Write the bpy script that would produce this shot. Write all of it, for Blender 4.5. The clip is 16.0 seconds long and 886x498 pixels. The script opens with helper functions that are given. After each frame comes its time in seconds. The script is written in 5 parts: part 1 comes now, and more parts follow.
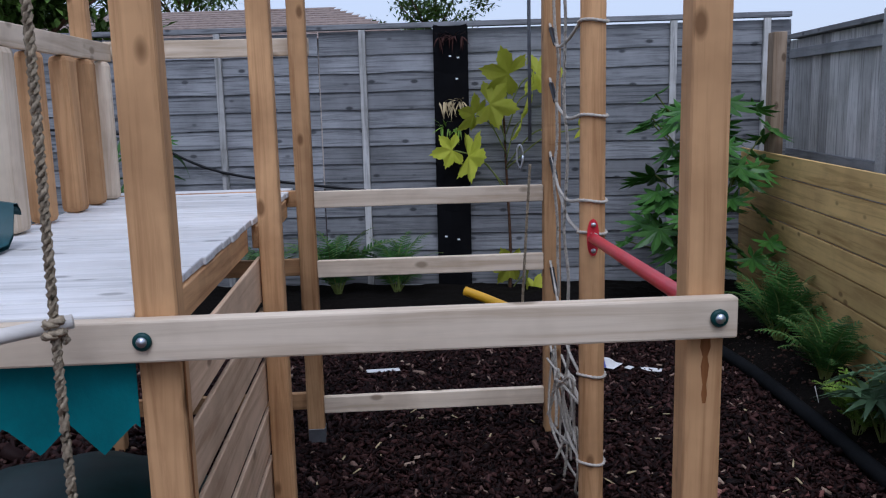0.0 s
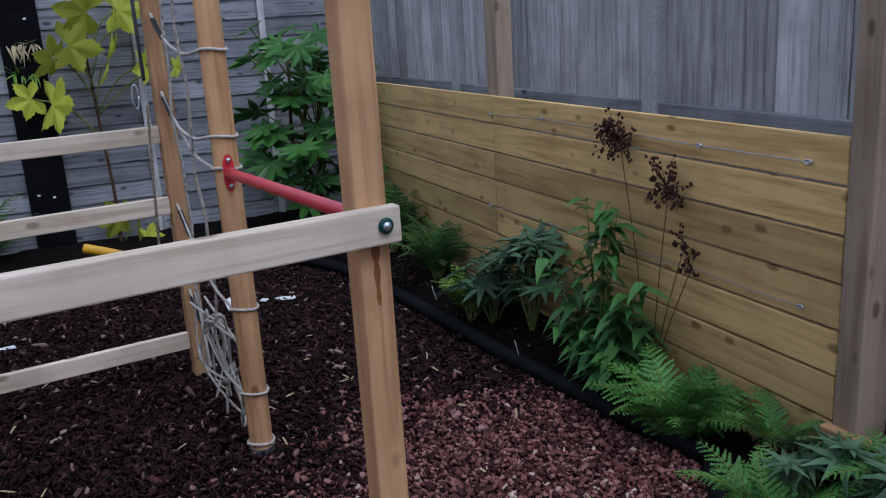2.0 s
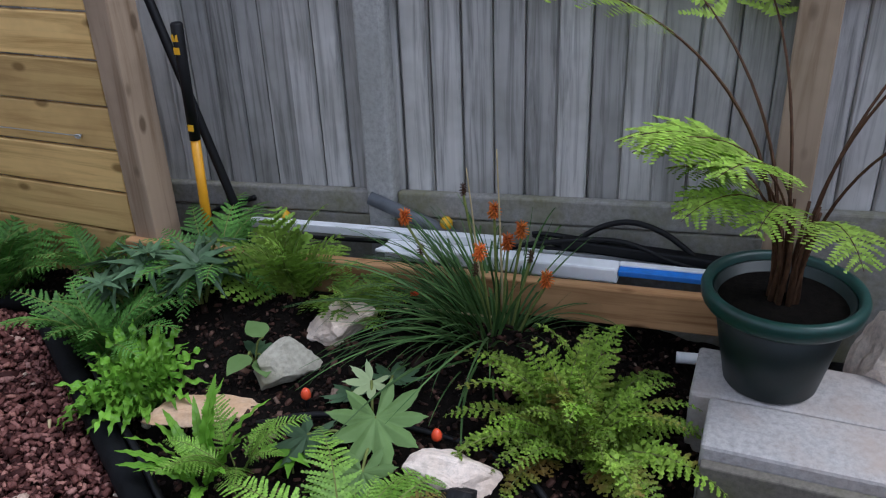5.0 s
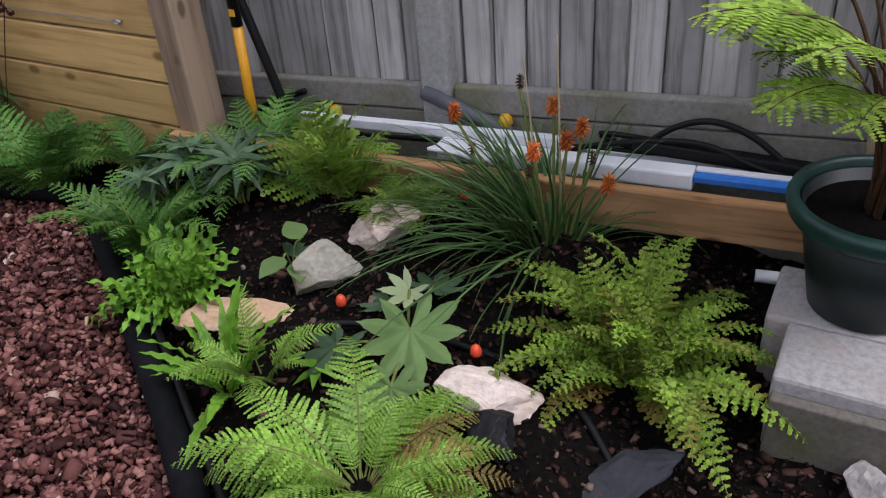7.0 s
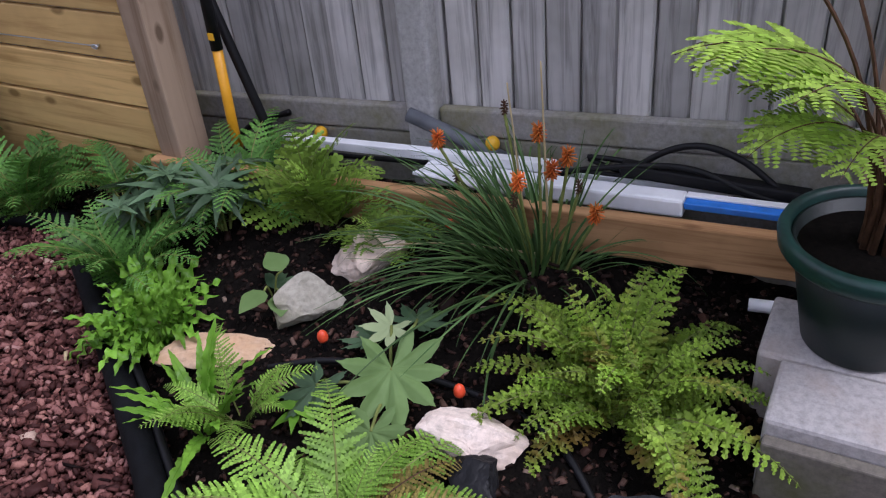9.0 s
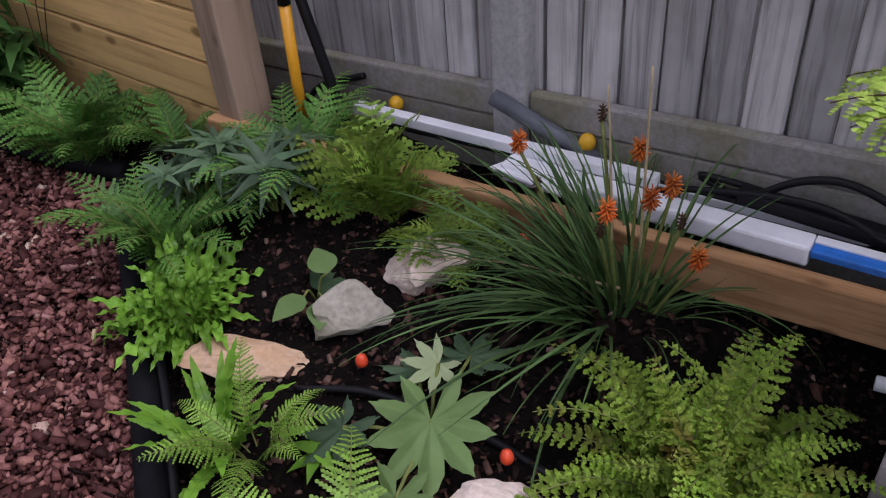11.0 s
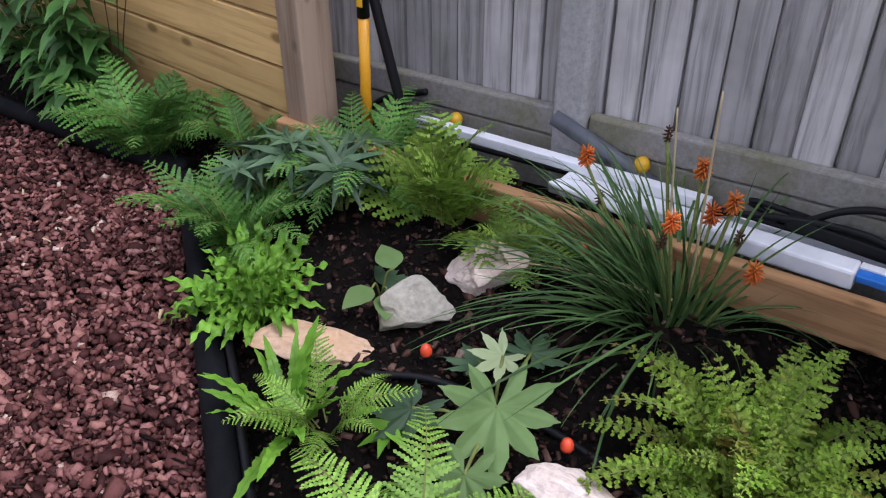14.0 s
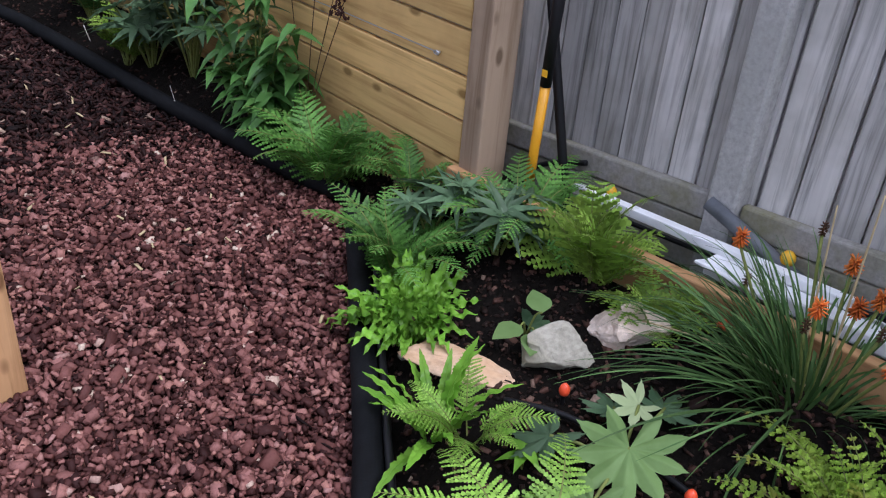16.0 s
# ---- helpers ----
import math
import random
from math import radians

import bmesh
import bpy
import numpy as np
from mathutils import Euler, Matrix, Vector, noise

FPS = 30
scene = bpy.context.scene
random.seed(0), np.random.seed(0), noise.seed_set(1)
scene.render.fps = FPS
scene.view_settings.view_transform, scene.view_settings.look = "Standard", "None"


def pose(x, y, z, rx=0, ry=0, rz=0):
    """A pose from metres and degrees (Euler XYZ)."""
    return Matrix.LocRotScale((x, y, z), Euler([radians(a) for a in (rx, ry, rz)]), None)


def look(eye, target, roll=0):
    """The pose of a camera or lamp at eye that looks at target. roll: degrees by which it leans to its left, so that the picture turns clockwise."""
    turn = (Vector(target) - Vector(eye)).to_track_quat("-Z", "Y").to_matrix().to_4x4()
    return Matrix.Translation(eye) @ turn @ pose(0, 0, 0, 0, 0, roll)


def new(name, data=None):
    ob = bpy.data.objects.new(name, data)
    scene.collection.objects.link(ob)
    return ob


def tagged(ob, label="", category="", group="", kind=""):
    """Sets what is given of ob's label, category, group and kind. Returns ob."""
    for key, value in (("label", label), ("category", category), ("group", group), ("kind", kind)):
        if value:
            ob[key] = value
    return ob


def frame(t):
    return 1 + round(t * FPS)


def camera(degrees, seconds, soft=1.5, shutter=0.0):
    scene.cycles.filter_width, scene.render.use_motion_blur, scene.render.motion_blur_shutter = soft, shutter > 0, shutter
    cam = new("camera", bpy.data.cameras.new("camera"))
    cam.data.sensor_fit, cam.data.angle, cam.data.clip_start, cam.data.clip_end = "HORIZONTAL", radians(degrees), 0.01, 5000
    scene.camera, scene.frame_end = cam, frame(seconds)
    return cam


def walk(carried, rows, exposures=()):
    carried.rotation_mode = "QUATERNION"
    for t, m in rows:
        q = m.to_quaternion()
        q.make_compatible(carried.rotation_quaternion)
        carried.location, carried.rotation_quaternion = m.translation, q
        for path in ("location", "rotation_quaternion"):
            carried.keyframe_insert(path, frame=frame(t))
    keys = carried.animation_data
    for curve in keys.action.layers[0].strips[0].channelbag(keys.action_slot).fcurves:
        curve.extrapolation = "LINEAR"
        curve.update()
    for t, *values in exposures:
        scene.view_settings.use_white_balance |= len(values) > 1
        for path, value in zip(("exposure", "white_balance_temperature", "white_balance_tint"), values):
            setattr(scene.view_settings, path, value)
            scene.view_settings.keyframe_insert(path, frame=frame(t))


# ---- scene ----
cam = camera(55.0, 16.0, soft=1.15)
PATH = [
    (0, (0.549, -0.744, 1.582), (0.416, 1.222, 1.241), -1.4),
    (0.5, (0.574, -0.66, 1.569), (0.247, 1.26, 1.115), -2.9),
    (1, (0.476, -0.641, 1.555), (0.288, 1.282, 1.039), -3.3),
    (1.5, (0.347, -0.676, 1.56), (0.548, 1.233, 1.0), -5.7),
    (1.9, (0.388, -0.831, 1.618), (1.041, 0.982, 1.08), -4.7),
    (2, (0.377, -0.788, 1.572), (1.14, 0.987, 1.054), -3.5),
    (2.5, (0.48, -0.817, 1.576), (1.544, 0.767, 0.98), -3.5),
    (3, (0.616, -0.8, 1.547), (1.791, 0.663, 0.855), -5.0),
    (3.5, (0.684, -0.894, 1.442), (2.043, 0.358, 0.676), -2.3),
    (4, (0.582, -0.932, 1.536), (2.153, -0.022, 0.698), -2.7),
    (4.5, (0.431, -0.964, 1.547), (2.056, -0.181, 0.684), -2.8),
    (4.7, (0.396, -0.993, 1.56), (2.04, -0.307, 0.65), -2.6),
    (6.8, (0.618, -1.041, 1.434), (2.072, -0.192, 0.354), -4.3),
    (7, (0.62, -1.043, 1.428), (2.059, -0.198, 0.325), -4.8),
    (7.5, (0.631, -1.031, 1.429), (2.057, -0.188, 0.307), -4.5),
    (8, (0.656, -1.035, 1.454), (2.085, -0.175, 0.349), -6.0),
    (8.5, (0.686, -1.041, 1.47), (2.116, -0.182, 0.366), -5.8),
    (8.7, (0.703, -1.055, 1.472), (2.136, -0.202, 0.368), -5.7),
    (10.8, (1.064, -0.9, 1.474), (2.295, 0.058, 0.223), -5.8),
    (11, (1.105, -0.908, 1.467), (2.312, 0.088, 0.221), -4.9),
    (11.5, (1.146, -0.91, 1.461), (2.298, 0.151, 0.218), -3.9),
    (12, (1.136, -0.898, 1.459), (2.21, 0.257, 0.229), -3.7),
    (12.5, (1.105, -0.901, 1.463), (2.108, 0.308, 0.225), -3.5),
    (13, (1.081, -0.907, 1.473), (2.124, 0.282, 0.249), -3.7),
    (13.5, (0.972, -0.866, 1.464), (2.148, 0.228, 0.271), -1.0),
    (14, (0.887, -0.861, 1.468), (2.152, 0.153, 0.298), -0.4),
    (14.5, (0.883, -0.884, 1.465), (2.157, 0.118, 0.294), 1.2),
    (15, (0.88, -0.953, 1.407), (2.081, 0.19, 0.289), 0.7),
    (15.5, (0.794, -0.948, 1.438), (1.945, 0.263, 0.338), 9.6),
    (16, (0.619, -0.894, 1.481), (1.805, 0.356, 0.465), 5.1),
]
walk(cam, [(t, look(eye, target, roll)) for t, eye, target, roll in PATH],
     exposures=[(0.0, -0.66, 5330, 15), (2.0, -0.62, 5130, 14), (3.0, -0.57, 5020, 12), (3.7, -0.56, 5080, 11), (4.5, -0.20, 5330, 12), (7.0, -0.08, 6020, 20), (8.7, 0.04, 5750, 24), (11.0, -0.29, 5950, 29), (12.0, -0.09, 5950, 29), (12.8, 0.17, 5880, 27), (16.0, 0.29, 5640, 20)])

# ---- light ----
world = bpy.data.worlds.new("world")
scene.world = world
world.use_nodes = True
wn = world.node_tree
sky = wn.nodes.new("ShaderNodeTexSky")
sky.sky_type = "NISHITA"
sky.sun_disc = False
sky.sun_elevation = radians(54)
sky.sun_rotation = radians(173)
sky.air_density = 1.0
sky.dust_density = 1.5
cloud = wn.nodes.new("ShaderNodeMix")  # a bright, even cloud cover over the sky
cloud.data_type = "RGBA"
cloud.inputs[0].default_value = 0.7
cloud.inputs[7].default_value = (8.4, 8.6, 9.0, 1)
wn.links.new(sky.outputs[0], cloud.inputs[6])
wn.links.new(cloud.outputs[2], wn.nodes["Background"].inputs[0])
wn.nodes["Background"].inputs[1].default_value = 0.15
sun = new("sun", bpy.data.lights.new("sun", "SUN"))
sun.data.energy = 2.2
sun.data.angle = radians(32)
sun.data.color = (1.0, 0.97, 0.93)
sun.matrix_world = look((0.3, -2.4, 4.0), (0, 0, 0))

# ---- materials ----


def material(name, rough=0.6, metal=0.0):
    m = bpy.data.materials.new(name)
    m.use_nodes = True
    nt = m.node_tree
    bs = nt.nodes["Principled BSDF"]
    bs.inputs["Roughness"].default_value = rough
    bs.inputs["Metallic"].default_value = metal
    bs.inputs["Specular IOR Level"].default_value = 0.5 if rough < 0.6 or metal > 0 else 0.2
    return m, nt, bs


def coords(nt, scale=(1, 1, 1), shift=True):
    """Object coordinates, shifted at random for each object."""
    tc = nt.nodes.new("ShaderNodeTexCoord")
    mp = nt.nodes.new("ShaderNodeMapping")
    mp.inputs["Scale"].default_value = scale
    if shift:
        oi = nt.nodes.new("ShaderNodeObjectInfo")
        mul = nt.nodes.new("ShaderNodeMath")
        mul.operation = "MULTIPLY"
        mul.inputs[1].default_value = 37.0
        nt.links.new(oi.outputs["Random"], mul.inputs[0])
        add = nt.nodes.new("ShaderNodeVectorMath")
        nt.links.new(tc.outputs["Object"], add.inputs[0])
        nt.links.new(mul.outputs[0], add.inputs[1])
        nt.links.new(add.outputs[0], mp.inputs[0])
    else:
        nt.links.new(tc.outputs["Object"], mp.inputs[0])
    return mp.outputs[0]


def tex(nt, vec, scale, detail=5, rough=0.6, distort=0.0):
    n = nt.nodes.new("ShaderNodeTexNoise")
    n.inputs["Scale"].default_value = scale
    n.inputs["Detail"].default_value = detail
    n.inputs["Roughness"].default_value = rough
    n.inputs["Distortion"].default_value = distort
    nt.links.new(vec, n.inputs["Vector"])
    return n.outputs["Fac"]


def ramp(nt, fac, *stops):
    r = nt.nodes.new("ShaderNodeValToRGB")
    el = r.color_ramp.elements
    while len(el) < len(stops):
        el.new(0.5)
    for e, (p, c) in zip(el, stops):
        e.position = p
        e.color = (*c, 1)
    nt.links.new(fac, r.inputs[0])
    return r.outputs[0]


def mix(nt, fac, a, b, mode="MIX"):
    n = nt.nodes.new("ShaderNodeMix")
    n.data_type = "RGBA"
    n.blend_type = mode
    for sock, v in ((n.inputs[0], fac), (n.inputs[6], a), (n.inputs[7], b)):
        if isinstance(v, bpy.types.NodeSocket):
            nt.links.new(v, sock)
        elif isinstance(v, tuple):
            sock.default_value = (*v, 1)
        else:
            sock.default_value = v
    return n.outputs[2]


def bump(nt, bs, height, strength=0.3, dist=0.002):
    b = nt.nodes.new("ShaderNodeBump")
    b.inputs["Strength"].default_value = strength
    b.inputs["Distance"].default_value = dist
    nt.links.new(height, b.inputs["Height"])
    nt.links.new(b.outputs[0], bs.inputs["Normal"])


def vary(nt, col, amount=0.25):
    """Lighter or darker from object to object."""
    oi = nt.nodes.new("ShaderNodeObjectInfo")
    mr = nt.nodes.new("ShaderNodeMapRange")
    mr.inputs[3].default_value = 1 - amount
    mr.inputs[4].default_value = 1 + amount
    nt.links.new(oi.outputs["Random"], mr.inputs[0])
    hsv = nt.nodes.new("ShaderNodeHueSaturation")
    nt.links.new(mr.outputs[0], hsv.inputs["Value"])
    nt.links.new(col, hsv.inputs["Color"])
    return hsv.outputs[0]


def wood(name, axis, dark, light, rough=0.75, knots=True, stain=None, relief=0.35, amount=0.15, grain=1.0):
    """Sawn timber with its grain along one axis."""
    m, nt, bs = material(name, rough)
    sc = [26.0 * grain, 26.0 * grain, 26.0 * grain]
    sc[axis] = 1.3 if grain == 1.0 else 2.0
    v = coords(nt, tuple(sc))
    g = tex(nt, v, 1.0, 6, 0.62, 0.6)
    col = ramp(nt, g, (0.28, dark), (0.52, light), (0.75, tuple(min(1, c * 1.12) for c in light)))
    v2 = coords(nt)
    if knots:
        sk = [9.0, 9.0, 9.0]
        sk[axis] = 4.6
        vo = nt.nodes.new("ShaderNodeTexVoronoi")
        vo.inputs["Scale"].default_value = 1.0
        nt.links.new(coords(nt, tuple(sk)), vo.inputs["Vector"])
        kn = ramp(nt, vo.outputs["Distance"], (0.09, (0.85, 0.85, 0.85)), (0.17, (0, 0, 0)))
        col = mix(nt, kn, col, tuple(c * 0.55 for c in dark))
    big = tex(nt, v2, 3.0, 4, 0.6)
    col = mix(nt, ramp(nt, big, (0.42, (0, 0, 0)), (0.75, (0.55, 0.55, 0.55))), col, stain or tuple(c * 0.6 for c in dark))
    nt.links.new(vary(nt, col, amount), bs.inputs["Base Color"])
    bump(nt, bs, g, relief, 0.003)
    return m


def plain(name, colour, rough=0.5, metal=0.0, spread=0.25, scale=14.0, relief=0.15, amount=0.0, spec=None):
    """A plain surface with faint mottling and fine relief."""
    m, nt, bs = material(name, rough, metal)
    v = coords(nt)
    a = tex(nt, v, scale, 6, 0.65)
    col = ramp(nt, a, (0.3, tuple(c * (1 - spread) for c in colour)), (0.7, tuple(min(1, c * (1 + spread)) for c in colour)))
    if amount:
        col = vary(nt, col, amount)
    nt.links.new(col, bs.inputs["Base Color"])
    bump(nt, bs, tex(nt, v, scale * 9, 4, 0.6), relief, 0.002)
    if spec is not None:
        bs.inputs["Specular IOR Level"].default_value = spec
    return m


def leafy(name, base, tip, rough=0.45, amount=0.3, through_light=0.25, brown=None):
    """A leaf: two greens in patches, some light passing through."""
    m, nt, bs = material(name, rough)
    v = coords(nt)
    geo = nt.nodes.new("ShaderNodeNewGeometry")
    col = ramp(nt, tex(nt, v, 9, 4, 0.6), (0.3, base), (0.7, tip))
    isl = ramp(nt, geo.outputs["Random Per Island"], (0.0, (0.62, 0.62, 0.62)), (1.0, (1.25, 1.25, 1.2)))
    col = mix(nt, 1.0, col, isl, "MULTIPLY")
    if brown:
        col = mix(nt, ramp(nt, tex(nt, v, 5, 3, 0.5), (0.56, (0, 0, 0)), (0.68, (1, 1, 1))), col, brown)
    col = vary(nt, col, amount)
    nt.links.new(col, bs.inputs["Base Color"])
    bs.inputs["Specular IOR Level"].default_value = 0.22
    tr = nt.nodes.new("ShaderNodeBsdfTranslucent")
    nt.links.new(col, tr.inputs["Color"])
    mx = nt.nodes.new("ShaderNodeMixShader")
    mx.inputs[0].default_value = through_light
    nt.links.new(bs.outputs[0], mx.inputs[1])
    nt.links.new(tr.outputs[0], mx.inputs[2])
    nt.links.new(mx.outputs[0], nt.nodes["Material Output"].inputs[0])
    bump(nt, bs, tex(nt, v, 60, 3, 0.6), 0.2, 0.002)
    return m


FRESH = [wood("fresh_timber_" + "xyz"[i], i, (0.30, 0.145, 0.058), (0.58, 0.335, 0.158), 0.7, amount=0.15) for i in range(3)]
PALE = [wood("pale_timber_" + "xyz"[i], i, (0.52, 0.39, 0.26), (0.76, 0.63, 0.48), 0.75, amount=0.1) for i in range(3)]
SLATWOOD = wood("orange_tan_slat", 1, (0.46, 0.29, 0.17), (0.70, 0.50, 0.33), 0.75, amount=0.1)
DECK = wood("weathered_decking", 0, (0.50, 0.49, 0.47), (0.74, 0.72, 0.70), 0.8, knots=True, amount=0.08, stain=(0.47, 0.44, 0.40))
TANALISED = wood("treated_plank", 1, (0.40, 0.235, 0.075), (0.70, 0.475, 0.185), 0.7, amount=0.2, stain=(0.36, 0.215, 0.085))
POSTWOOD = wood("treated_post", 2, (0.21, 0.14, 0.085), (0.37, 0.275, 0.19), 0.8, amount=0.1)
GREYX = wood("grey_fence_board", 0, (0.07, 0.072, 0.078), (0.285, 0.288, 0.295), 0.9, amount=0.3, stain=(0.085, 0.085, 0.09), relief=0.6, grain=2.0)
GREYY = wood("grey_fence_rail", 1, (0.14, 0.14, 0.145), (0.27, 0.27, 0.27), 0.9, amount=0.15, relief=0.6)
GREYZ = wood("grey_feather_board", 2, (0.20, 0.195, 0.188), (0.53, 0.515, 0.495), 0.9, amount=0.26, stain=(0.15, 0.148, 0.115), relief=0.6, knots=False, grain=1.5)


def concrete(name, colour, moss):
    m, nt, bs = material(name, 0.92)
    v = coords(nt)
    a = tex(nt, v, 60, 6, 0.7)
    col = ramp(nt, a, (0.25, tuple(c * 0.6 for c in colour)), (0.6, colour))
    b = tex(nt, v, 3.5, 5, 0.65)
    col = mix(nt, ramp(nt, b, (0.45, (0, 0, 0)), (0.7, (0.8, 0.8, 0.8))), col, moss)
    nt.links.new(col, bs.inputs["Base Color"])
    bump(nt, bs, a, 0.5, 0.004)
    return m


CONCRETE = concrete("concrete", (0.34, 0.325, 0.30), (0.18, 0.172, 0.07))
POSTCON = concrete("post_concrete", (0.47, 0.465, 0.45), (0.33, 0.335, 0.31))
BLOCK = concrete("block_concrete", (0.50, 0.47, 0.45), (0.44, 0.35, 0.29))
MOSSY = concrete("mossy_block", (0.19, 0.17, 0.14), (0.11, 0.12, 0.035))
PALESTONE = concrete("pale_stone", (0.82, 0.70, 0.60), (0.62, 0.46, 0.34))
ORANGESTONE = concrete("orange_stone", (0.66, 0.50, 0.36), (0.52, 0.30, 0.14))
GREYSTONE = concrete("grey_stone", (0.40, 0.375, 0.30), (0.20, 0.19, 0.10))
DARKSTONE = concrete("dark_slate", (0.05, 0.052, 0.058), (0.025, 0.025, 0.03))


def soil_material():
    m, nt, bs = material("soil", 0.95)
    v = coords(nt, shift=False)
    a = tex(nt, v, 55, 8, 0.75)
    col = ramp(nt, a, (0.35, (0.002, 0.0017, 0.0014)), (0.6, (0.009, 0.007, 0.0055)), (0.78, (0.030, 0.021, 0.016)))
    nt.links.new(col, bs.inputs["Base Color"])
    bump(nt, bs, a, 0.9, 0.012)
    bs.inputs["Specular IOR Level"].default_value = 0.08
    return m


SOIL = soil_material()


def chip_material(name, stops):
    m, nt, bs = material(name, 0.6)
    geo = nt.nodes.new("ShaderNodeNewGeometry")
    v = coords(nt, shift=False)
    col = ramp(nt, geo.outputs["Random Per Island"], *stops)
    col = mix(nt, ramp(nt, tex(nt, v, 150, 4, 0.6), (0.5, (0, 0, 0)), (0.75, (0.5, 0.5, 0.5))), col, (0.035, 0.014, 0.011))
    nt.links.new(col, bs.inputs["Base Color"])
    bump(nt, bs, tex(nt, v, 260, 3, 0.6), 0.5, 0.003)
    bs.inputs["Specular IOR Level"].default_value = 0.12
    return m


CHIPS = chip_material("bark_chips", [(0.0, (0.025, 0.009, 0.008)), (0.3, (0.075, 0.028, 0.024)), (0.6, (0.17, 0.068, 0.056)), (0.85, (0.29, 0.135, 0.115)), (0.95, (0.36, 0.17, 0.13)), (0.985, (0.35, 0.19, 0.165)), (0.993, (0.52, 0.38, 0.29)), (1.0, (0.60, 0.48, 0.37))])
# shredded bark, its colour also darkened for the dim light round the frame
SHADECHIPS = chip_material("shade_toned_shredded_bark", [(0.0, (0.003, 0.0011, 0.0009)), (0.4, (0.010, 0.0036, 0.0032)), (0.8, (0.030, 0.0115, 0.0095)), (0.95, (0.068, 0.03, 0.026)), (0.985, (0.17, 0.10, 0.08)), (1.0, (0.36, 0.26, 0.19))])
GRIT = chip_material("soil_bits", [(0.0, (0.006, 0.004, 0.003)), (0.55, (0.020, 0.011, 0.008)), (0.85, (0.075, 0.036, 0.026)), (0.97, (0.13, 0.075, 0.055)), (1.0, (0.27, 0.20, 0.15))])
MULCHBED = plain("mulch_bed", (0.012, 0.005, 0.004), 0.95, spread=0.6, scale=40, relief=0.6)
RUBBER = plain("black_pipe", (0.005, 0.0055, 0.0065), 0.75, spread=0.6, scale=20, relief=0.6, spec=0.15)
BLACK = plain("black_plastic", (0.007, 0.007, 0.008), 0.5, spec=0.25)
BLACKFELT = plain("black_felt", (0.006, 0.006, 0.007), 0.95, relief=0.6, spec=0.1)
WHITEPVC = plain("white_pvc", (0.84, 0.85, 0.87), 0.35, spread=0.12, scale=6)
GREYPVC = plain("grey_pvc", (0.11, 0.12, 0.135), 0.45)
BLUEFILM = plain("blue_film", (0.03, 0.18, 0.62), 0.3)
YELLOW = plain("yellow_plastic", (0.80, 0.44, 0.015), 0.4, spread=0.1)
ORANGEY = plain("orange_fibreglass", (0.72, 0.34, 0.01), 0.4, spread=0.1)
RED = plain("red_paint", (0.60, 0.03, 0.045), 0.3, spread=0.1)
REDCAP = plain("orange_red_plastic", (0.80, 0.09, 0.03), 0.35, spread=0.1)
TEAL = plain("teal_canvas", (0.008, 0.145, 0.158), 0.7, spread=0.15, relief=0.4)
DARKGREEN = plain("dark_green_plastic", (0.004, 0.044, 0.043), 0.45, spread=0.25, spec=0.3)
SLIDEGREEN = plain("green_slide_plastic", (0.018, 0.075, 0.085), 0.4, spread=0.2)
POTGREEN = plain("pot_plastic", (0.004, 0.012, 0.011), 0.45, spread=0.35)
POTRIM = plain("pot_rim_plastic", (0.010, 0.044, 0.036), 0.4, spread=0.5, scale=8)
STEEL = plain("zinc_steel", (0.55, 0.57, 0.6), 0.35, 0.9, spread=0.15)
ROPE = plain("natural_rope", (0.36, 0.29, 0.20), 0.9, spread=0.35, scale=90, relief=0.8)
WHITEROPE = plain("pale_rope", (0.52, 0.47, 0.40), 0.9, spread=0.3, scale=90, relief=0.8)
RUSTWOOD = wood("stained_timber", 2, (0.16, 0.055, 0.015), (0.27, 0.11, 0.035), 0.8, knots=False)
WORNWOOD = wood("worn_rung", 0, (0.42, 0.39, 0.35), (0.62, 0.58, 0.53), 0.8, knots=False)
STEM = plain("brown_stem", (0.07, 0.035, 0.018), 0.7, spread=0.4, scale=60)
GREENSTEM = plain("green_stem", (0.16, 0.19, 0.05), 0.6, spread=0.3, scale=40)
TANSTEM = plain("straw_stem", (0.45, 0.36, 0.2), 0.7, spread=0.2)
SEED = plain("dry_seed_head", (0.045, 0.018, 0.014), 0.9, spread=0.5, scale=70)
WHITE = plain("white_paper", (0.75, 0.74, 0.72), 0.7, spread=0.08)
BLUEINK = plain("blue_print", (0.08, 0.1, 0.35), 0.6)
BRICK = plain("brick", (0.30, 0.12, 0.08), 0.9, spread=0.4, scale=25)
ROOF = plain("roof_tiles", (0.26, 0.20, 0.17), 0.9, spread=0.35, scale=9)
RENDERED = plain("house_wall", (0.42, 0.36, 0.31), 0.9)

LADY = leafy("lady_fern_leaf", (0.157, 0.307, 0.035), (0.280, 0.472, 0.075))
BROWNFERN = leafy("browning_fern_leaf", (0.17, 0.13, 0.035), (0.27, 0.22, 0.05))
MIDFERN = leafy("mid_green_fern_leaf", (0.069, 0.183, 0.032), (0.146, 0.319, 0.065))
DARKFERN = leafy("deep_green_fern_leaf", (0.035, 0.10, 0.022), (0.08, 0.19, 0.045))
LIME = leafy("lime_green_fern_leaf", (0.112, 0.277, 0.022), (0.224, 0.437, 0.050), 0.35)
CREST = leafy("crested_fern_leaf", (0.19, 0.33, 0.03), (0.33, 0.46, 0.07), brown=(0.22, 0.15, 0.035))
YELLOWFERN = leafy("yellow_green_leaf", (0.14, 0.26, 0.03), (0.25, 0.37, 0.06))
POTFERN = leafy("bright_fern_leaf", (0.32, 0.50, 0.07), (0.50, 0.66, 0.14), through_light=0.5)
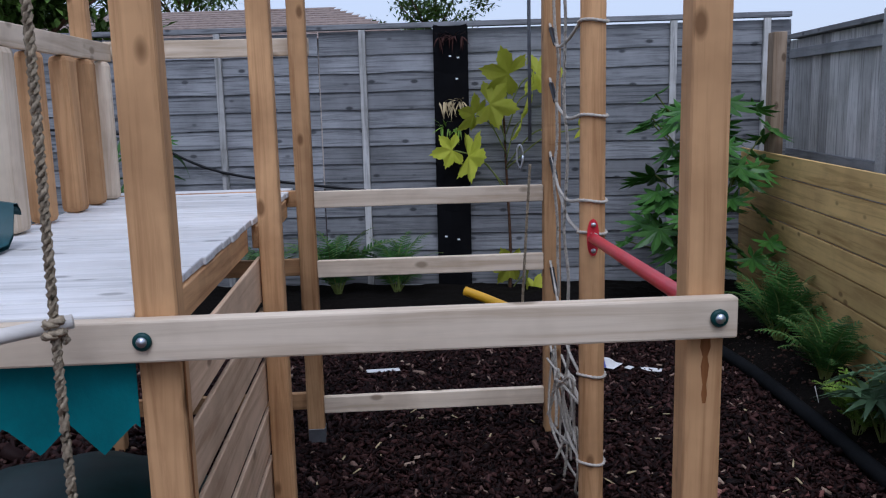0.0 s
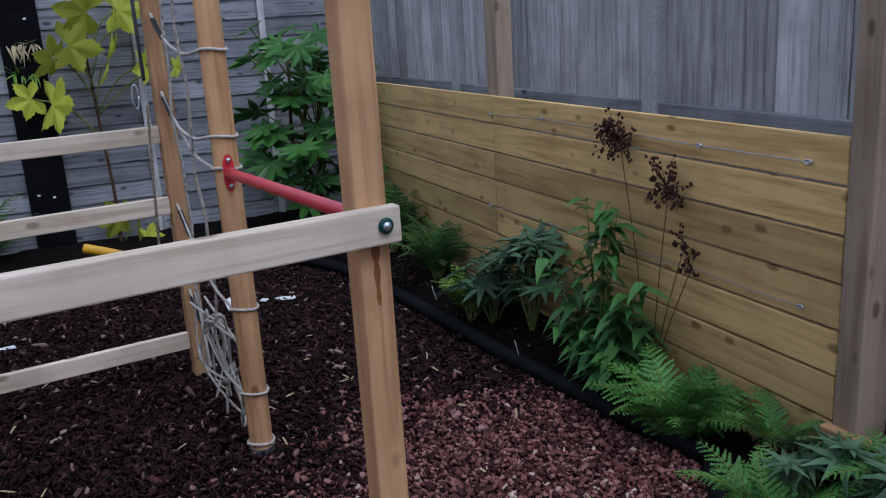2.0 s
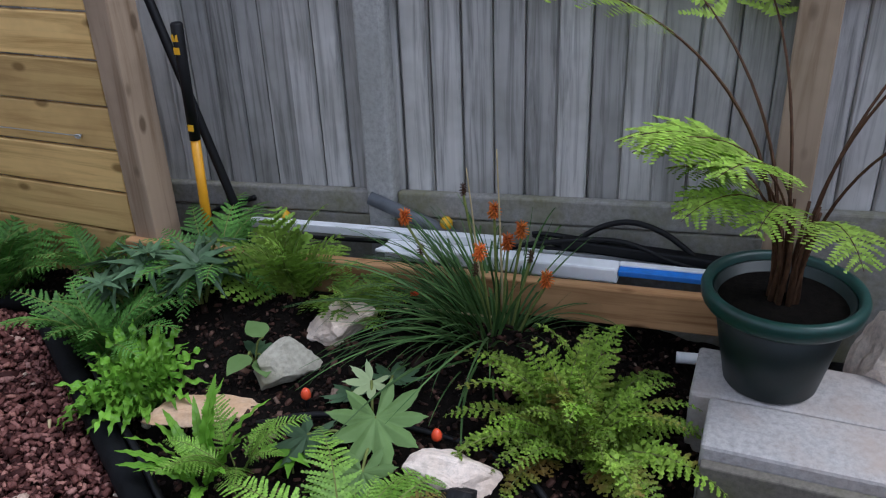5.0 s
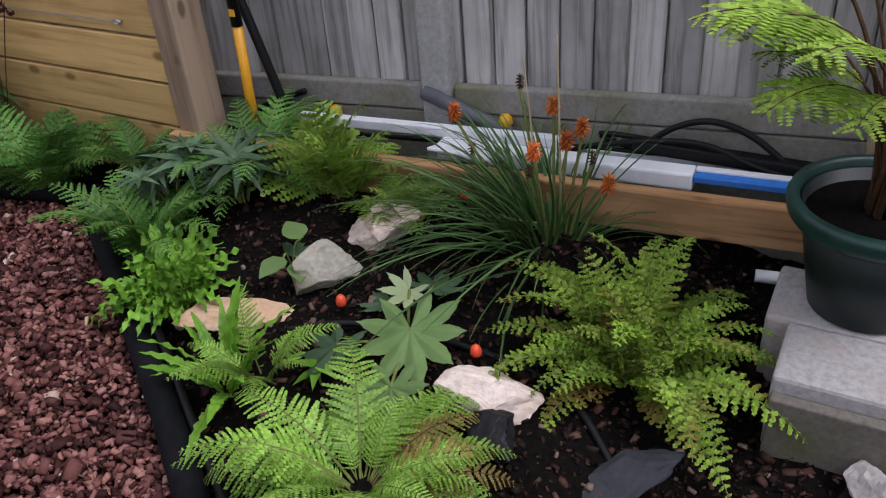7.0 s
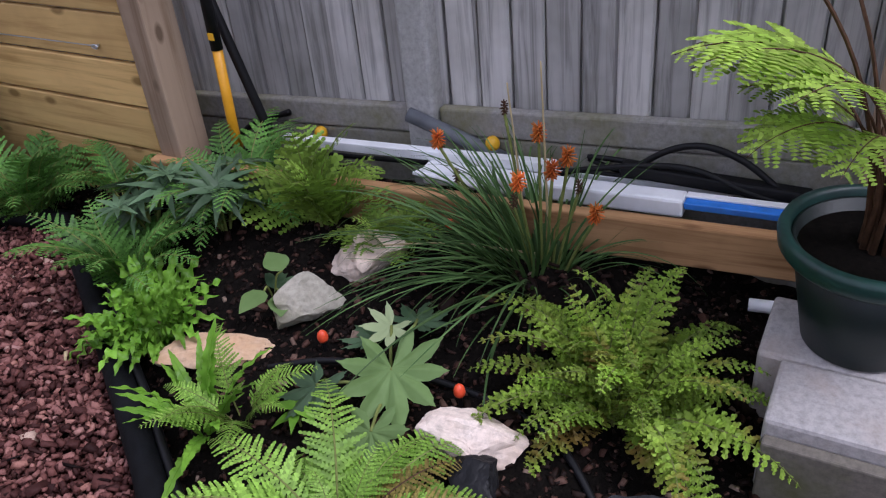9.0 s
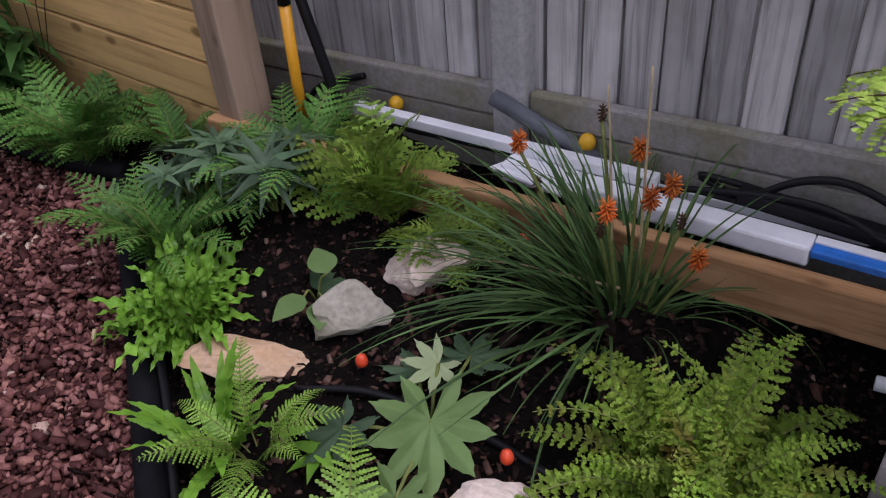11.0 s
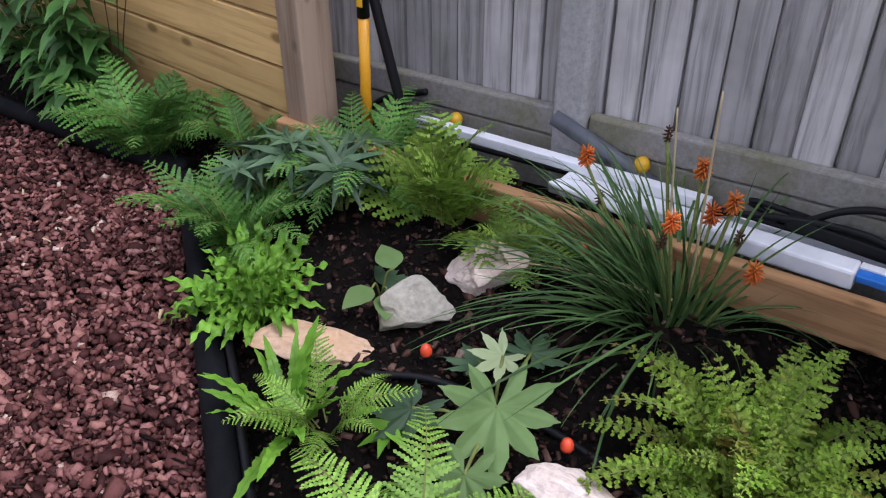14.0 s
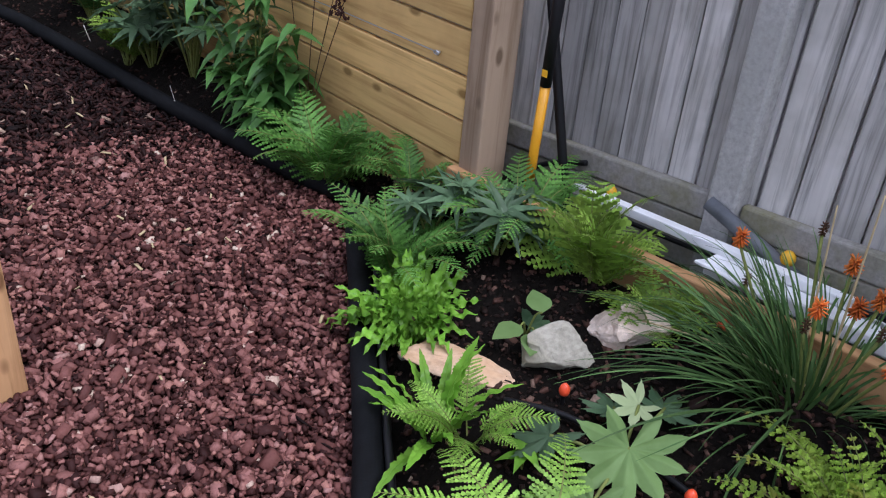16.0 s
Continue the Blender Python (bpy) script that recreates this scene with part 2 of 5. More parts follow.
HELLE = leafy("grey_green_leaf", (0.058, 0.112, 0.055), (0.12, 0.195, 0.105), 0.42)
BIGLEAF = leafy("soft_green_leaf", (0.12, 0.20, 0.06), (0.17, 0.27, 0.095), 0.55, amount=0.15)
PALELEAF = leafy("pale_young_leaf", (0.27, 0.34, 0.17), (0.34, 0.40, 0.22), 0.6)
GRASSY = leafy("blue_green_blade", (0.028, 0.078, 0.020), (0.105, 0.180, 0.055), 0.55, amount=0.4, through_light=0.15)
SHRUB = leafy("glossy_green_leaf", (0.045, 0.13, 0.03), (0.11, 0.24, 0.06), 0.3)
FATSIA = leafy("fatsia_leaf", (0.035, 0.11, 0.02), (0.09, 0.21, 0.04), 0.3)
FIG = leafy("yellow_fig_leaf", (0.42, 0.46, 0.03), (0.55, 0.56, 0.07), 0.5, through_light=0.35)
FLOWER = leafy("orange_flower", (0.85, 0.15, 0.03), (0.95, 0.32, 0.06), 0.5, through_light=0.25)
TREELEAF = leafy("tree_leaf", (0.05, 0.10, 0.015), (0.11, 0.18, 0.03), 0.5)

# ---- mesh helpers ----


def mesh_of(name, verts, faces, mat, smooth=False):
    me = bpy.data.meshes.new(name)
    me.from_pydata([tuple(v) for v in verts], [], faces)
    for mm in (mat if isinstance(mat, (list, tuple)) else [mat]):
        me.materials.append(mm)
    if smooth:
        me.polygons.foreach_set("use_smooth", [True] * len(me.polygons))
    me.update()
    return me


def part(name, me, parent=None, label="", m=None):
    ob = new(name, me)
    if parent is not None:
        ob.parent = parent
    if m is not None:
        ob.matrix_basis = m
    if label:
        ob["label"] = label
    return ob


def thing(name, label, category, group="", kind="", at=None):
    ob = new(name)
    ob.empty_display_size = 0.1
    if at is not None:
        ob.matrix_basis = at
    return tagged(ob, label, category, group, kind)


class Shape:
    """Vertices and faces gathered for one mesh."""

    def __init__(self):
        self.v, self.f = [], []

    def add(self, verts, faces):
        k = len(self.v)
        self.v += [tuple(p) for p in verts]
        self.f += [tuple(i + k for i in q) for q in faces]
        return self

    def box(self, a, b, bevel=0.004):
        """A block from corner a to corner b with chamfered edges."""
        (x0, y0, z0), (x1, y1, z1) = [min(p, q) for p, q in zip(a, b)], [max(p, q) for p, q in zip(a, b)]
        c = min(bevel, (x1 - x0) / 2.5, (y1 - y0) / 2.5, (z1 - z0) / 2.5)
        bm = bmesh.new()
        bmesh.ops.create_cube(bm, size=1)
        for w in bm.verts:
            w.co = ((x0 + x1) / 2 + w.co.x * (x1 - x0), (y0 + y1) / 2 + w.co.y * (y1 - y0), (z0 + z1) / 2 + w.co.z * (z1 - z0))
        if c > 0:
            bmesh.ops.bevel(bm, geom=bm.edges[:], offset=c, segments=2, profile=0.5, affect="EDGES")
        bm.verts.index_update()
        self.add([w.co[:] for w in bm.verts], [[w.index for w in q.verts] for q in bm.faces])
        bm.free()
        return self

    def tube(self, pts, r, sides=8, caps=True, twist=0.0):
        """A round bar along points; r is one radius or one for each point."""
        pts = [Vector(p) for p in pts]
        rs = r if isinstance(r, (list, tuple)) else [r] * len(pts)
        ref = Vector((0.3, 0.2, 1)).normalized()
        k = len(self.v)
        for i, p in enumerate(pts):
            t = (pts[min(i + 1, len(pts) - 1)] - pts[max(i - 1, 0)]).normalized()
            u = t.cross(ref)
            u = (u if u.length > 0.05 else t.cross(Vector((1, 0, 0)))).normalized()
            w = t.cross(u)
            for j in range(sides):
                a = 2 * math.pi * j / sides + twist * i
                self.v.append(tuple(p + (u * math.cos(a) + w * math.sin(a)) * rs[i]))
        for i in range(len(pts) - 1):
            for j in range(sides):
                a, b = k + i * sides + j, k + i * sides + (j + 1) % sides
                self.f.append((a, b, b + sides, a + sides))
        if caps:
            self.f.append(tuple(range(k + sides - 1, k - 1, -1)))
            self.f.append(tuple(range(k + (len(pts) - 1) * sides, k + len(pts) * sides)))
        return self

    def lathe(self, profile, sides=32, centre=(0, 0, 0)):
        k = len(self.v)
        for r, z in profile:
            for j in range(sides):
                a = 2 * math.pi * j / sides
                self.v.append((centre[0] + r * math.cos(a), centre[1] + r * math.sin(a), centre[2] + z))
        for i in range(len(profile) - 1):
            for j in range(sides):
                a, b = k + i * sides + j, k + i * sides + (j + 1) % sides
                self.f.append((a, b, b + sides, a + sides))
        return self

    def leaf(self, base, along, up, length, width, fold=0.15, droop=0.2, steps=5, wave=0.0, blunt=0.5):
        """One folded leaf blade, tapered at both ends."""
        base, along, up = Vector(base), Vector(along).normalized(), Vector(up)
        side = along.cross(up).normalized()
        up = side.cross(along).normalized()
        k = len(self.v)
        for i in range(steps + 1):
            t = i / steps
            w = width * 0.5 * (math.sin(math.pi * min(1, t ** blunt * 0.98 + 0.02)) + 0.02)
            c = base + along * length * t - up * length * droop * t * t
            lift = up * (w * fold * 2 + wave * math.sin(i * 2.1) * w)
            lift2 = up * (w * fold * 2 - wave * math.sin(i * 2.6) * w)
            self.v += [tuple(c + side * w + lift), tuple(c), tuple(c - side * w + lift2)]
        for i in range(steps):
            a = k + 3 * i
            self.f += [(a, a + 1, a + 4, a + 3), (a + 1, a + 2, a + 5, a + 4)]
        return self

    def mesh(self, name, mat, smooth=False):
        return mesh_of(name, self.v, self.f, mat, smooth)


def bar(name, a, b, mat, parent, bevel=0.005, label=""):
    return part(name, Shape().box(a, b, bevel).mesh(name, mat), parent, label)


def bent(points, n=6):
    """A smooth line through points."""
    p = [Vector(q) for q in points]
    p = [2 * p[0] - p[1]] + p + [2 * p[-1] - p[-2]]
    out = []
    for i in range(1, len(p) - 2):
        for k in range(n):
            t = k / n
            out.append(0.5 * (2 * p[i] + (p[i + 1] - p[i - 1]) * t + (2 * p[i - 1] - 5 * p[i] + 4 * p[i + 1] - p[i + 2]) * t * t + (3 * p[i] - p[i - 1] - 3 * p[i + 1] + p[i + 2]) * t ** 3))
    out.append(p[-2])
    return out


rng = random.Random(4)

# ---- ground and bed ----
EDGE = [(0.86, -0.75), (1.05, -0.42), (1.24, -0.13), (1.50, 0.215), (1.645, 0.42), (1.83, 0.69), (1.96, 0.88), (2.26, 1.33), (2.20, 1.66), (2.15, 2.10), (2.09, 2.55), (2.04, 3.2), (1.95, 4.1), (1.75, 4.75), (1.2, 5.15), (-3.6, 5.2)]


def edge_distance(x, y):
    """Signed distance to the bed's edge, positive within the bed."""
    best, sign = 1e9, 1
    for (ax, ay), (bx, by) in zip(EDGE, EDGE[1:]):
        dx, dy = bx - ax, by - ay
        t = max(0, min(1, ((x - ax) * dx + (y - ay) * dy) / (dx * dx + dy * dy)))
        d = math.hypot(x - ax - t * dx, y - ay - t * dy)
        if d < best - 1e-9:
            best = d
            sign = 1 if dx * (y - ay) - dy * (x - ax) < 0 else -1
    return best * sign


def soil_height(x, y):
    d = edge_distance(x, y)
    s = max(0.0, min(1.0, (d + 0.02) / 0.3))
    s = s * s * (3 - 2 * s)
    n = noise.noise((x * 4, y * 4, 0)) * 0.022 + noise.noise((x * 13, y * 13, 3)) * 0.012 + noise.noise((x * 37, y * 37, 7)) * 0.006
    top = 0.115 if x > 1.2 or y > 4 else 0.08
    if y < -0.5 and x > 1.2:
        top *= 1 - 0.9 * min(1.0, (-0.5 - y) / 0.35)
    if -0.6 < y < 1.3:
        top += 0.085 * max(0.0, min(1.0, (x - 2.05) / 0.28)) * max(0.0, min(1.0, (1.3 - y) / 0.3)) * (1 if x < 2.41 else 0.2)
    return (-0.05 if d < -0.03 else 0.0) + s * top + n * (0.3 + 0.7 * s)


ground = part("ground", Shape().add([(-60, -60, -0.03), (60, -60, -0.03), (60, 60, -0.03), (-60, 60, -0.03)], [(0, 1, 2, 3)]).mesh("ground", MULCHBED))
tagged(ground, "dark brown ground under the bark mulch", "ground", kind="structure")


def build_soil():
    s = Shape()
    for x0, x1, y0, y1, st in ((0.8, 2.86, -1.7, 6.1, 0.025), (-4.4, 0.8, 5.0, 6.1, 0.05)):
        nx, ny = int((x1 - x0) / st) + 1, int((y1 - y0) / st) + 1
        k = len(s.v)
        for j in range(ny):
            for i in range(nx):
                x, y = x0 + i * st, y0 + j * st
                s.v.append((x, y, soil_height(x, y)))
        for j in range(ny - 1):
            for i in range(nx - 1):
                a = k + j * nx + i
                s.f.append((a, a + 1, a + nx + 1, a + nx))
    return s.mesh("soil_bed", SOIL, True)


tagged(part("soil_bed", build_soil()), "dark damp soil of the planting bed", "soil", kind="structure")


def scatter(name, spots, sizes, mat, seed):
    """Many small irregular chips in one mesh."""
    r = np.random.RandomState(seed)
    n = len(spots)
    unit = np.array([(-1, -1, -1), (1, -1, -1), (1, 1, -1), (-1, 1, -1), (-1, -1, 1), (1, -1, 1), (1, 1, 1), (-1, 1, 1)], float)
    quads = np.array([(0, 3, 2, 1), (4, 5, 6, 7), (0, 1, 5, 4), (1, 2, 6, 5), (2, 3, 7, 6), (3, 0, 4, 7)])
    v = unit[None] * (1 + r.uniform(-0.42, 0.16, (n, 8, 3)))
    v[:, 4:, :2] *= r.uniform(0.62, 0.95, (n, 1, 1))
    v = v * sizes[:, None, :] * 0.5
    ax, ay, az = r.uniform(-0.75, 0.75, n), r.uniform(-0.75, 0.75, n), r.uniform(0, 6.283, n)
    for a, (i, j) in ((ax, (1, 2)), (ay, (0, 2)), (az, (0, 1))):
        c, s = np.cos(a)[:, None], np.sin(a)[:, None]
        p, q = v[:, :, i].copy(), v[:, :, j].copy()
        v[:, :, i], v[:, :, j] = p * c - q * s, p * s + q * c
    v = v + spots[:, None, :]
    f = (quads[None] + 8 * np.arange(n)[:, None, None]).reshape(-1, 4)
    me = bpy.data.meshes.new(name)
    me.vertices.add(n * 8)
    me.vertices.foreach_set("co", v.reshape(-1))
    me.loops.add(f.size)
    me.loops.foreach_set("vertex_index", f.reshape(-1).astype(np.int32))
    me.polygons.add(len(f))
    me.polygons.foreach_set("loop_start", np.arange(0, f.size, 4, dtype=np.int32))
    me.materials.append(mat)
    me.update(calc_edges=True)
    me.validate()
    return part(name, me)


def edge_arrays(px, py):
    best, sign = np.full(px.shape, 1e9), np.ones(px.shape)
    for (ax, ay), (bx, by) in zip(EDGE, EDGE[1:]):
        dx, dy = bx - ax, by - ay
        t = np.clip(((px - ax) * dx + (py - ay) * dy) / (dx * dx + dy * dy), 0, 1)
        d = np.hypot(px - ax - t * dx, py - ay - t * dy)
        near = d < best - 1e-9
        best = np.where(near, d, best)
        sign = np.where(near, np.where(dx * (py - ay) - dy * (px - ax) < 0, 1, -1), sign)
    return best * sign


def shade_toned_bark(px, py):
    """True where shredded bark has shade put into its colour, towards the back fence."""
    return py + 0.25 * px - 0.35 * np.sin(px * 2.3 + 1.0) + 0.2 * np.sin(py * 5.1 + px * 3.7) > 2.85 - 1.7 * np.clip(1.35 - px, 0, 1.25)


def mulch():
    r = np.random.RandomState(3)
    new_bark, toned_bark = [], []
    for x0, x1, y0, y1, per, size in ((0.3, 2.35, -0.3, 2.3, 9200, 0.0165), (-1.2, 2.25, 2.3, 5.3, 5000, 0.021), (-1.2, 0.3, 0.3, 2.3, 3600, 0.026), (-4.45, -1.2, 0.8, 5.3, 1300, 0.04), (-4.45, -1.2, -5.9, 0.8, 800, 0.05), (-1.2, 0.3, -5.9, 0.3, 800, 0.05), (0.3, 0.84, -5.9, -0.3, 800, 0.05), (0.84, 2.75, -5.9, -1.7, 800, 0.05)):
        n = int((x1 - x0) * (y1 - y0) * per)
        px, py = r.uniform(x0, x1, n), r.uniform(y0, y1, n)
        ok = (edge_arrays(px, py) < -0.02) | (py < -1.7)
        px, py = px[ok], py[ok]
        n = len(px)
        s = size * np.exp(r.normal(0, 0.3, n))
        shade_toned = shade_toned_bark(px + r.normal(0, 0.15, n), py + r.normal(0, 0.2, n))
        shape = np.stack([s * np.where(shade_toned, 1.9, r.uniform(1.1, 1.75, n)), s * r.uniform(0.65, 1.0, n) * np.where(shade_toned, 0.55, 1.0), s * r.uniform(0.38, 0.68, n)], 1)
        spots = np.stack([px, py, r.uniform(-0.024, 0.014, n)], 1)
        k = n // 240
        slim = r.uniform(0.03, 0.07, k)
        pick = r.randint(0, n, k)
        new_bark += [(spots[~shade_toned], shape[~shade_toned])]
        toned_bark += [(spots[shade_toned], shape[shade_toned]), (np.stack([px[pick], py[pick], np.full(k, 0.012)], 1), np.stack([slim, slim * 0.14, slim * 0.1], 1))]
    join = lambda q, i: np.concatenate([w[i] for w in q])
    tagged(scatter("bark_mulch", join(new_bark, 0), join(new_bark, 1), CHIPS, 5), "reddish brown bark chip mulch covering the play area", "bark mulch", kind="stuff")
    k = 110
    tx, ty, slim = r.uniform(-0.3, 1.9, k), r.uniform(-0.1, 3.6, k), r.uniform(0.02, 0.075, k)
    ok = edge_arrays(tx, ty) < -0.05
    tx, ty, slim = tx[ok], ty[ok], slim[ok]
    tagged(scatter("bark_slivers", np.stack([tx, ty, np.full(len(tx), 0.017)], 1), np.stack([slim, np.minimum(0.009, slim * 0.28), slim * 0.1], 1), TANSTEM, 12), "pale slivers of wood lying on the mulch", "wood slivers", kind="stuff")
    tagged(scatter("old_mulch", join(toned_bark, 0), join(toned_bark, 1), SHADECHIPS, 6), "dark shredded bark mulch under the climbing frame, shade in its colour", "bark mulch", kind="stuff")


mulch()


def bed_bits():
    r = np.random.RandomState(8)
    px, py = r.uniform(1.0, 2.75, 26000), r.uniform(-1.2, 4.6, 26000)
    ok = (edge_arrays(px, py) > 0.03) & (r.uniform(0, 1, 26000) < np.where(py < 1.6, 1, 0.4))
    px, py = px[ok], py[ok]
    z = np.array([soil_height(a, b) for a, b in zip(px, py)])
    s = 0.0095 * np.exp(r.normal(0, 0.45, len(px)))
    return scatter("soil_crumbs", np.stack([px, py, z + 0.002], 1), np.stack([s * 1.6, s * 0.8, s * 0.5], 1), GRIT, 9)


tagged(bed_bits(), "crumbs of compost and bark on the soil", "soil crumbs", kind="stuff")


def edging(name, pts, r, label, z=0.030):
    p = bent([(x, y, z) for x, y in pts], 8)
    rs = [r * (1 + 0.05 * noise.noise((q[0] * 9, q[1] * 9, 1))) for q in p]
    ob = part(name, Shape().tube(p, rs, 14).mesh(name, RUBBER, True))
    return tagged(ob, label, "edging pipe")


edging("edging_pipe", [(0.90, -0.68), (1.05, -0.42), (1.24, -0.13), (1.50, 0.215), (1.645, 0.42), (1.83, 0.69), (1.96, 0.88), (2.225, 1.275)], 0.038, "thick black rubber pipe edging the bed beside the mulch", 0.036)
edging("edging_pipe", [(2.275, 1.33), (2.205, 1.66), (2.155, 2.10), (2.10, 2.55), (2.05, 3.2), (1.95, 4.1), (1.75, 4.75), (1.2, 5.15)], 0.036, "thick black rubber pipe along the bed below the plank wall", 0.036)
tagged(part("irrigation_hose", Shape().tube(bent([(1.12, -0.48, 0.055), (1.32, -0.14, 0.06), (1.565, 0.225, 0.06), (1.69, 0.40, 0.06), (1.83, 0.61, 0.07), (2.05, 0.92, 0.09)], 8), 0.011, 8).mesh("irrigation_hose", BLACK, True)), "thin black irrigation hose lying beside the edging pipe", "hose")
tagged(part("irrigation_hose", Shape().tube(bent([(1.86, 0.15, 0.12), (1.93, -0.02, 0.14), (1.97, -0.3, 0.125), (1.93, -0.55, 0.11), (1.80, -0.72, 0.06)], 8), 0.009, 8).mesh("irrigation_hose", BLACK, True)), "thin black irrigation hose crossing the soil", "hose")

# ---- back fence ----
FY = 6.10


def back_fence():
    f = thing("back_fence", "grey weathered overlap panel fence with vertical battens", "fence", kind="structure", at=pose(0, FY, 0))
    r = random.Random(12)
    for k in range(4):
        x0, x1 = -4.52 + k * 1.83, -4.52 + (k + 1) * 1.83 - 0.012
        z, n = 0.12, 0
        while z < 2.05:
            h = 0.165 + r.uniform(-0.012, 0.012)
            s = Shape()
            steps = 14
            k0 = len(s.v)
            for i in range(steps + 1):
                x = x0 + (x1 - x0) * i / steps
                low = z - 0.016 + 0.008 * noise.noise((x * 3.1, z * 9, k)) 
                s.v += [(x, -0.020, low), (x, -0.011, low), (x, 0.004, z + h), (x, -0.004, z + h)]
            for i in range(steps):
                a = k0 + 4 * i
                for j in range(4):
                    b = (j + 1) % 4
                    s.f.append((a + j, a + 4 + j, a + 4 + b, a + b))
            s.f += [(k0, k0 + 1, k0 + 2, k0 + 3), (len(s.v) - 1, len(s.v) - 2, len(s.v) - 3, len(s.v) - 4)]
            part("board", s.mesh("board", GREYX), f)
            z += 0.143
            n += 1
    for x in (-4.04, -2.9, -1.67, -0.51, 0.14, 0.95, 1.90, 2.6):
        bar("batten", (x - 0.026, -0.052, 0.1), (x + 0.026, -0.0215, 2.15), GREYZ, f, 0.003)
    bar("capping", (-4.5, -0.05, 2.155), (2.78, 0.03, 2.195), GREYX, f, 0.004)
    bar("gravel_board", (-4.5, -0.03, -0.05), (2.78, 0.02, 0.10), CONCRETE, f, 0.006, "concrete gravel board")
    return f


back_fence()

# ---- side fence, concrete posts ----
SX = 2.80


def side_fence():
    f = thing("side_fence", "grey feather-edge board fence between concrete posts", "fence", kind="structure", at=pose(SX, 0, 0))
    r = random.Random(5)
    y = -2.7
    while y < 6.0:
        w = 0.1 if y < 1.25 else 0.165
        s = Shape()
        jig, lean = r.uniform(-0.003, 0.003), r.uniform(-0.004, 0.006)
        prof = [(0.03, y), (0.03, y + w - 0.005), (0.013 + jig, y + w - 0.005), (0.004 + jig, y + w - 0.011), (0.008 + jig + lean, y + 0.006), (0.015 + jig, y)]
        n = len(prof)
        s.add([(px, py, z) for z in (0.20, 1.98) for px, py in prof], [tuple(range(n)), tuple(range(2 * n - 1, n - 1, -1))] + [(i, n + i, n + (i + 1) % n, (i + 1) % n) for i in range(n)])
        part("board", s.mesh("board", GREYZ), f)
        y += w + r.uniform(-0.004, 0.006)
    bar("backing", (0.034, -2.7, 0.20), (0.045, 6.05, 1.975), GREYZ, f, 0.001)
    ys = [(-2.7, -1.66), (-1.56, 0.134), (0.242, 2.278), (2.382, 4.30), (4.42, 6.04)]
    for a, b in ys:
        bar("rail", (-0.035, a, 1.10), (0.006, b, 1.168), GREYY, f, 0.004)
        bar("rail", (-0.035, a, 1.84), (0.006, b, 1.91), GREYY, f, 0.004)
        for x, low, top, bv in ((-0.030, -0.1, 0.300, 0.006), (-0.034, 0.304, 0.392, 0.008)):
            g = Shape().box((x, a, low), (0.002, b, top), bv)
            g.v = [(p, q, z - 0.082 * (q - 0.28)) for p, q, z in g.v]  # they climb with the ground
            part("gravel_board", g.mesh("gravel_board", CONCRETE), f, "mossy concrete gravel board")
    for a in (-1.61, 0.188, 2.33, 4.36):
        bar("concrete_post", (-0.055, a - 0.050, -0.1), (0.06, a + 0.050, 2.05), POSTCON, f, 0.012, "grey concrete post")
    bar("capping", (-0.05, -2.7, 1.985), (0.06, 6.05, 2.02), GREYY, f, 0.004)
    return f


side_fence()

# ---- plank wall ----
WX = 2.42


def plank_wall():
    f = thing("plank_wall", "low retaining wall of golden treated timber planks with posts", "timber wall", kind="structure", at=pose(WX, 0, 0))
    r = random.Random(9)
    pitch = 0.1495
    for i in range(8):
        top = 1.18 - i * pitch
        for a, b in ((0.965, 3.20), (3.206, 6.0)):
            j = r.uniform(-0.002, 0.002)
            bar("plank", (j, a, top - pitch + 0.009), (0.022 + j, b, top), TANALISED, f, 0.004)
    for a, h in ((0.91, 1.98), (3.235, 1.98), (5.45, 2.0)):
        bar("timber_post", (0.024 if a > 1 else -0.012, a - (0.065 if a > 1 else 0.045), -0.05), (0.115, a + (0.065 if a > 1 else 0.045), h), POSTWOOD, f, 0.006, "square timber post")
    part("top_wire", Shape().tube([(-0.006, 1.1, 1.093), (-0.008, 1.6, 1.091), (-0.006, 2.68, 1.1), (-0.006, 3.2, 1.083)], 0.0022, 5).mesh("top_wire", STEEL), f, "thin training wire")
    part("lower_wire", Shape().tube([(-0.006, 1.1, 0.63), (-0.008, 1.6, 0.628), (-0.006, 3.25, 0.59)], 0.0022, 5).mesh("lower_wire", STEEL), f, "thin training wire")
    eye = Shape().tube([(0, 0, 0), (-0.014, 0, 0)], 0.004, 6).tube([(-0.016, 0.012 * math.cos(a), 0.006 * math.sin(a)) for a in [k * 0.785 for k in range(9)]], 0.003, 5).mesh("vine_eye", STEEL)
    for y, z in ((1.10, 1.095), (1.59, 1.093), (2.68, 1.103), (3.2, 1.085), (1.10, 0.632), (3.25, 0.592)):
        part("vine_eye", eye, f, "", pose(0, y, z))
    return f


plank_wall()

# plain fences that close the garden
for nm, a, b in (("wall_west", (-4.6, -6, 0), (-4.52, 6.1, 2.0)), ("wall_south", (-4.6, -6.1, 0), (2.9, -6.0, 2.0)), ("wall_east", (2.80, -6, 0), (2.88, -2.72, 2.0))):
    tagged(bar(nm, a, b, GREYZ, None, 0.005), "plain grey garden fence closing the plot", "fence", kind="structure")

# ---- climbing frame ----
FRAME = pose(-0.138, 0.783, 0, 0, 0, 7.5)


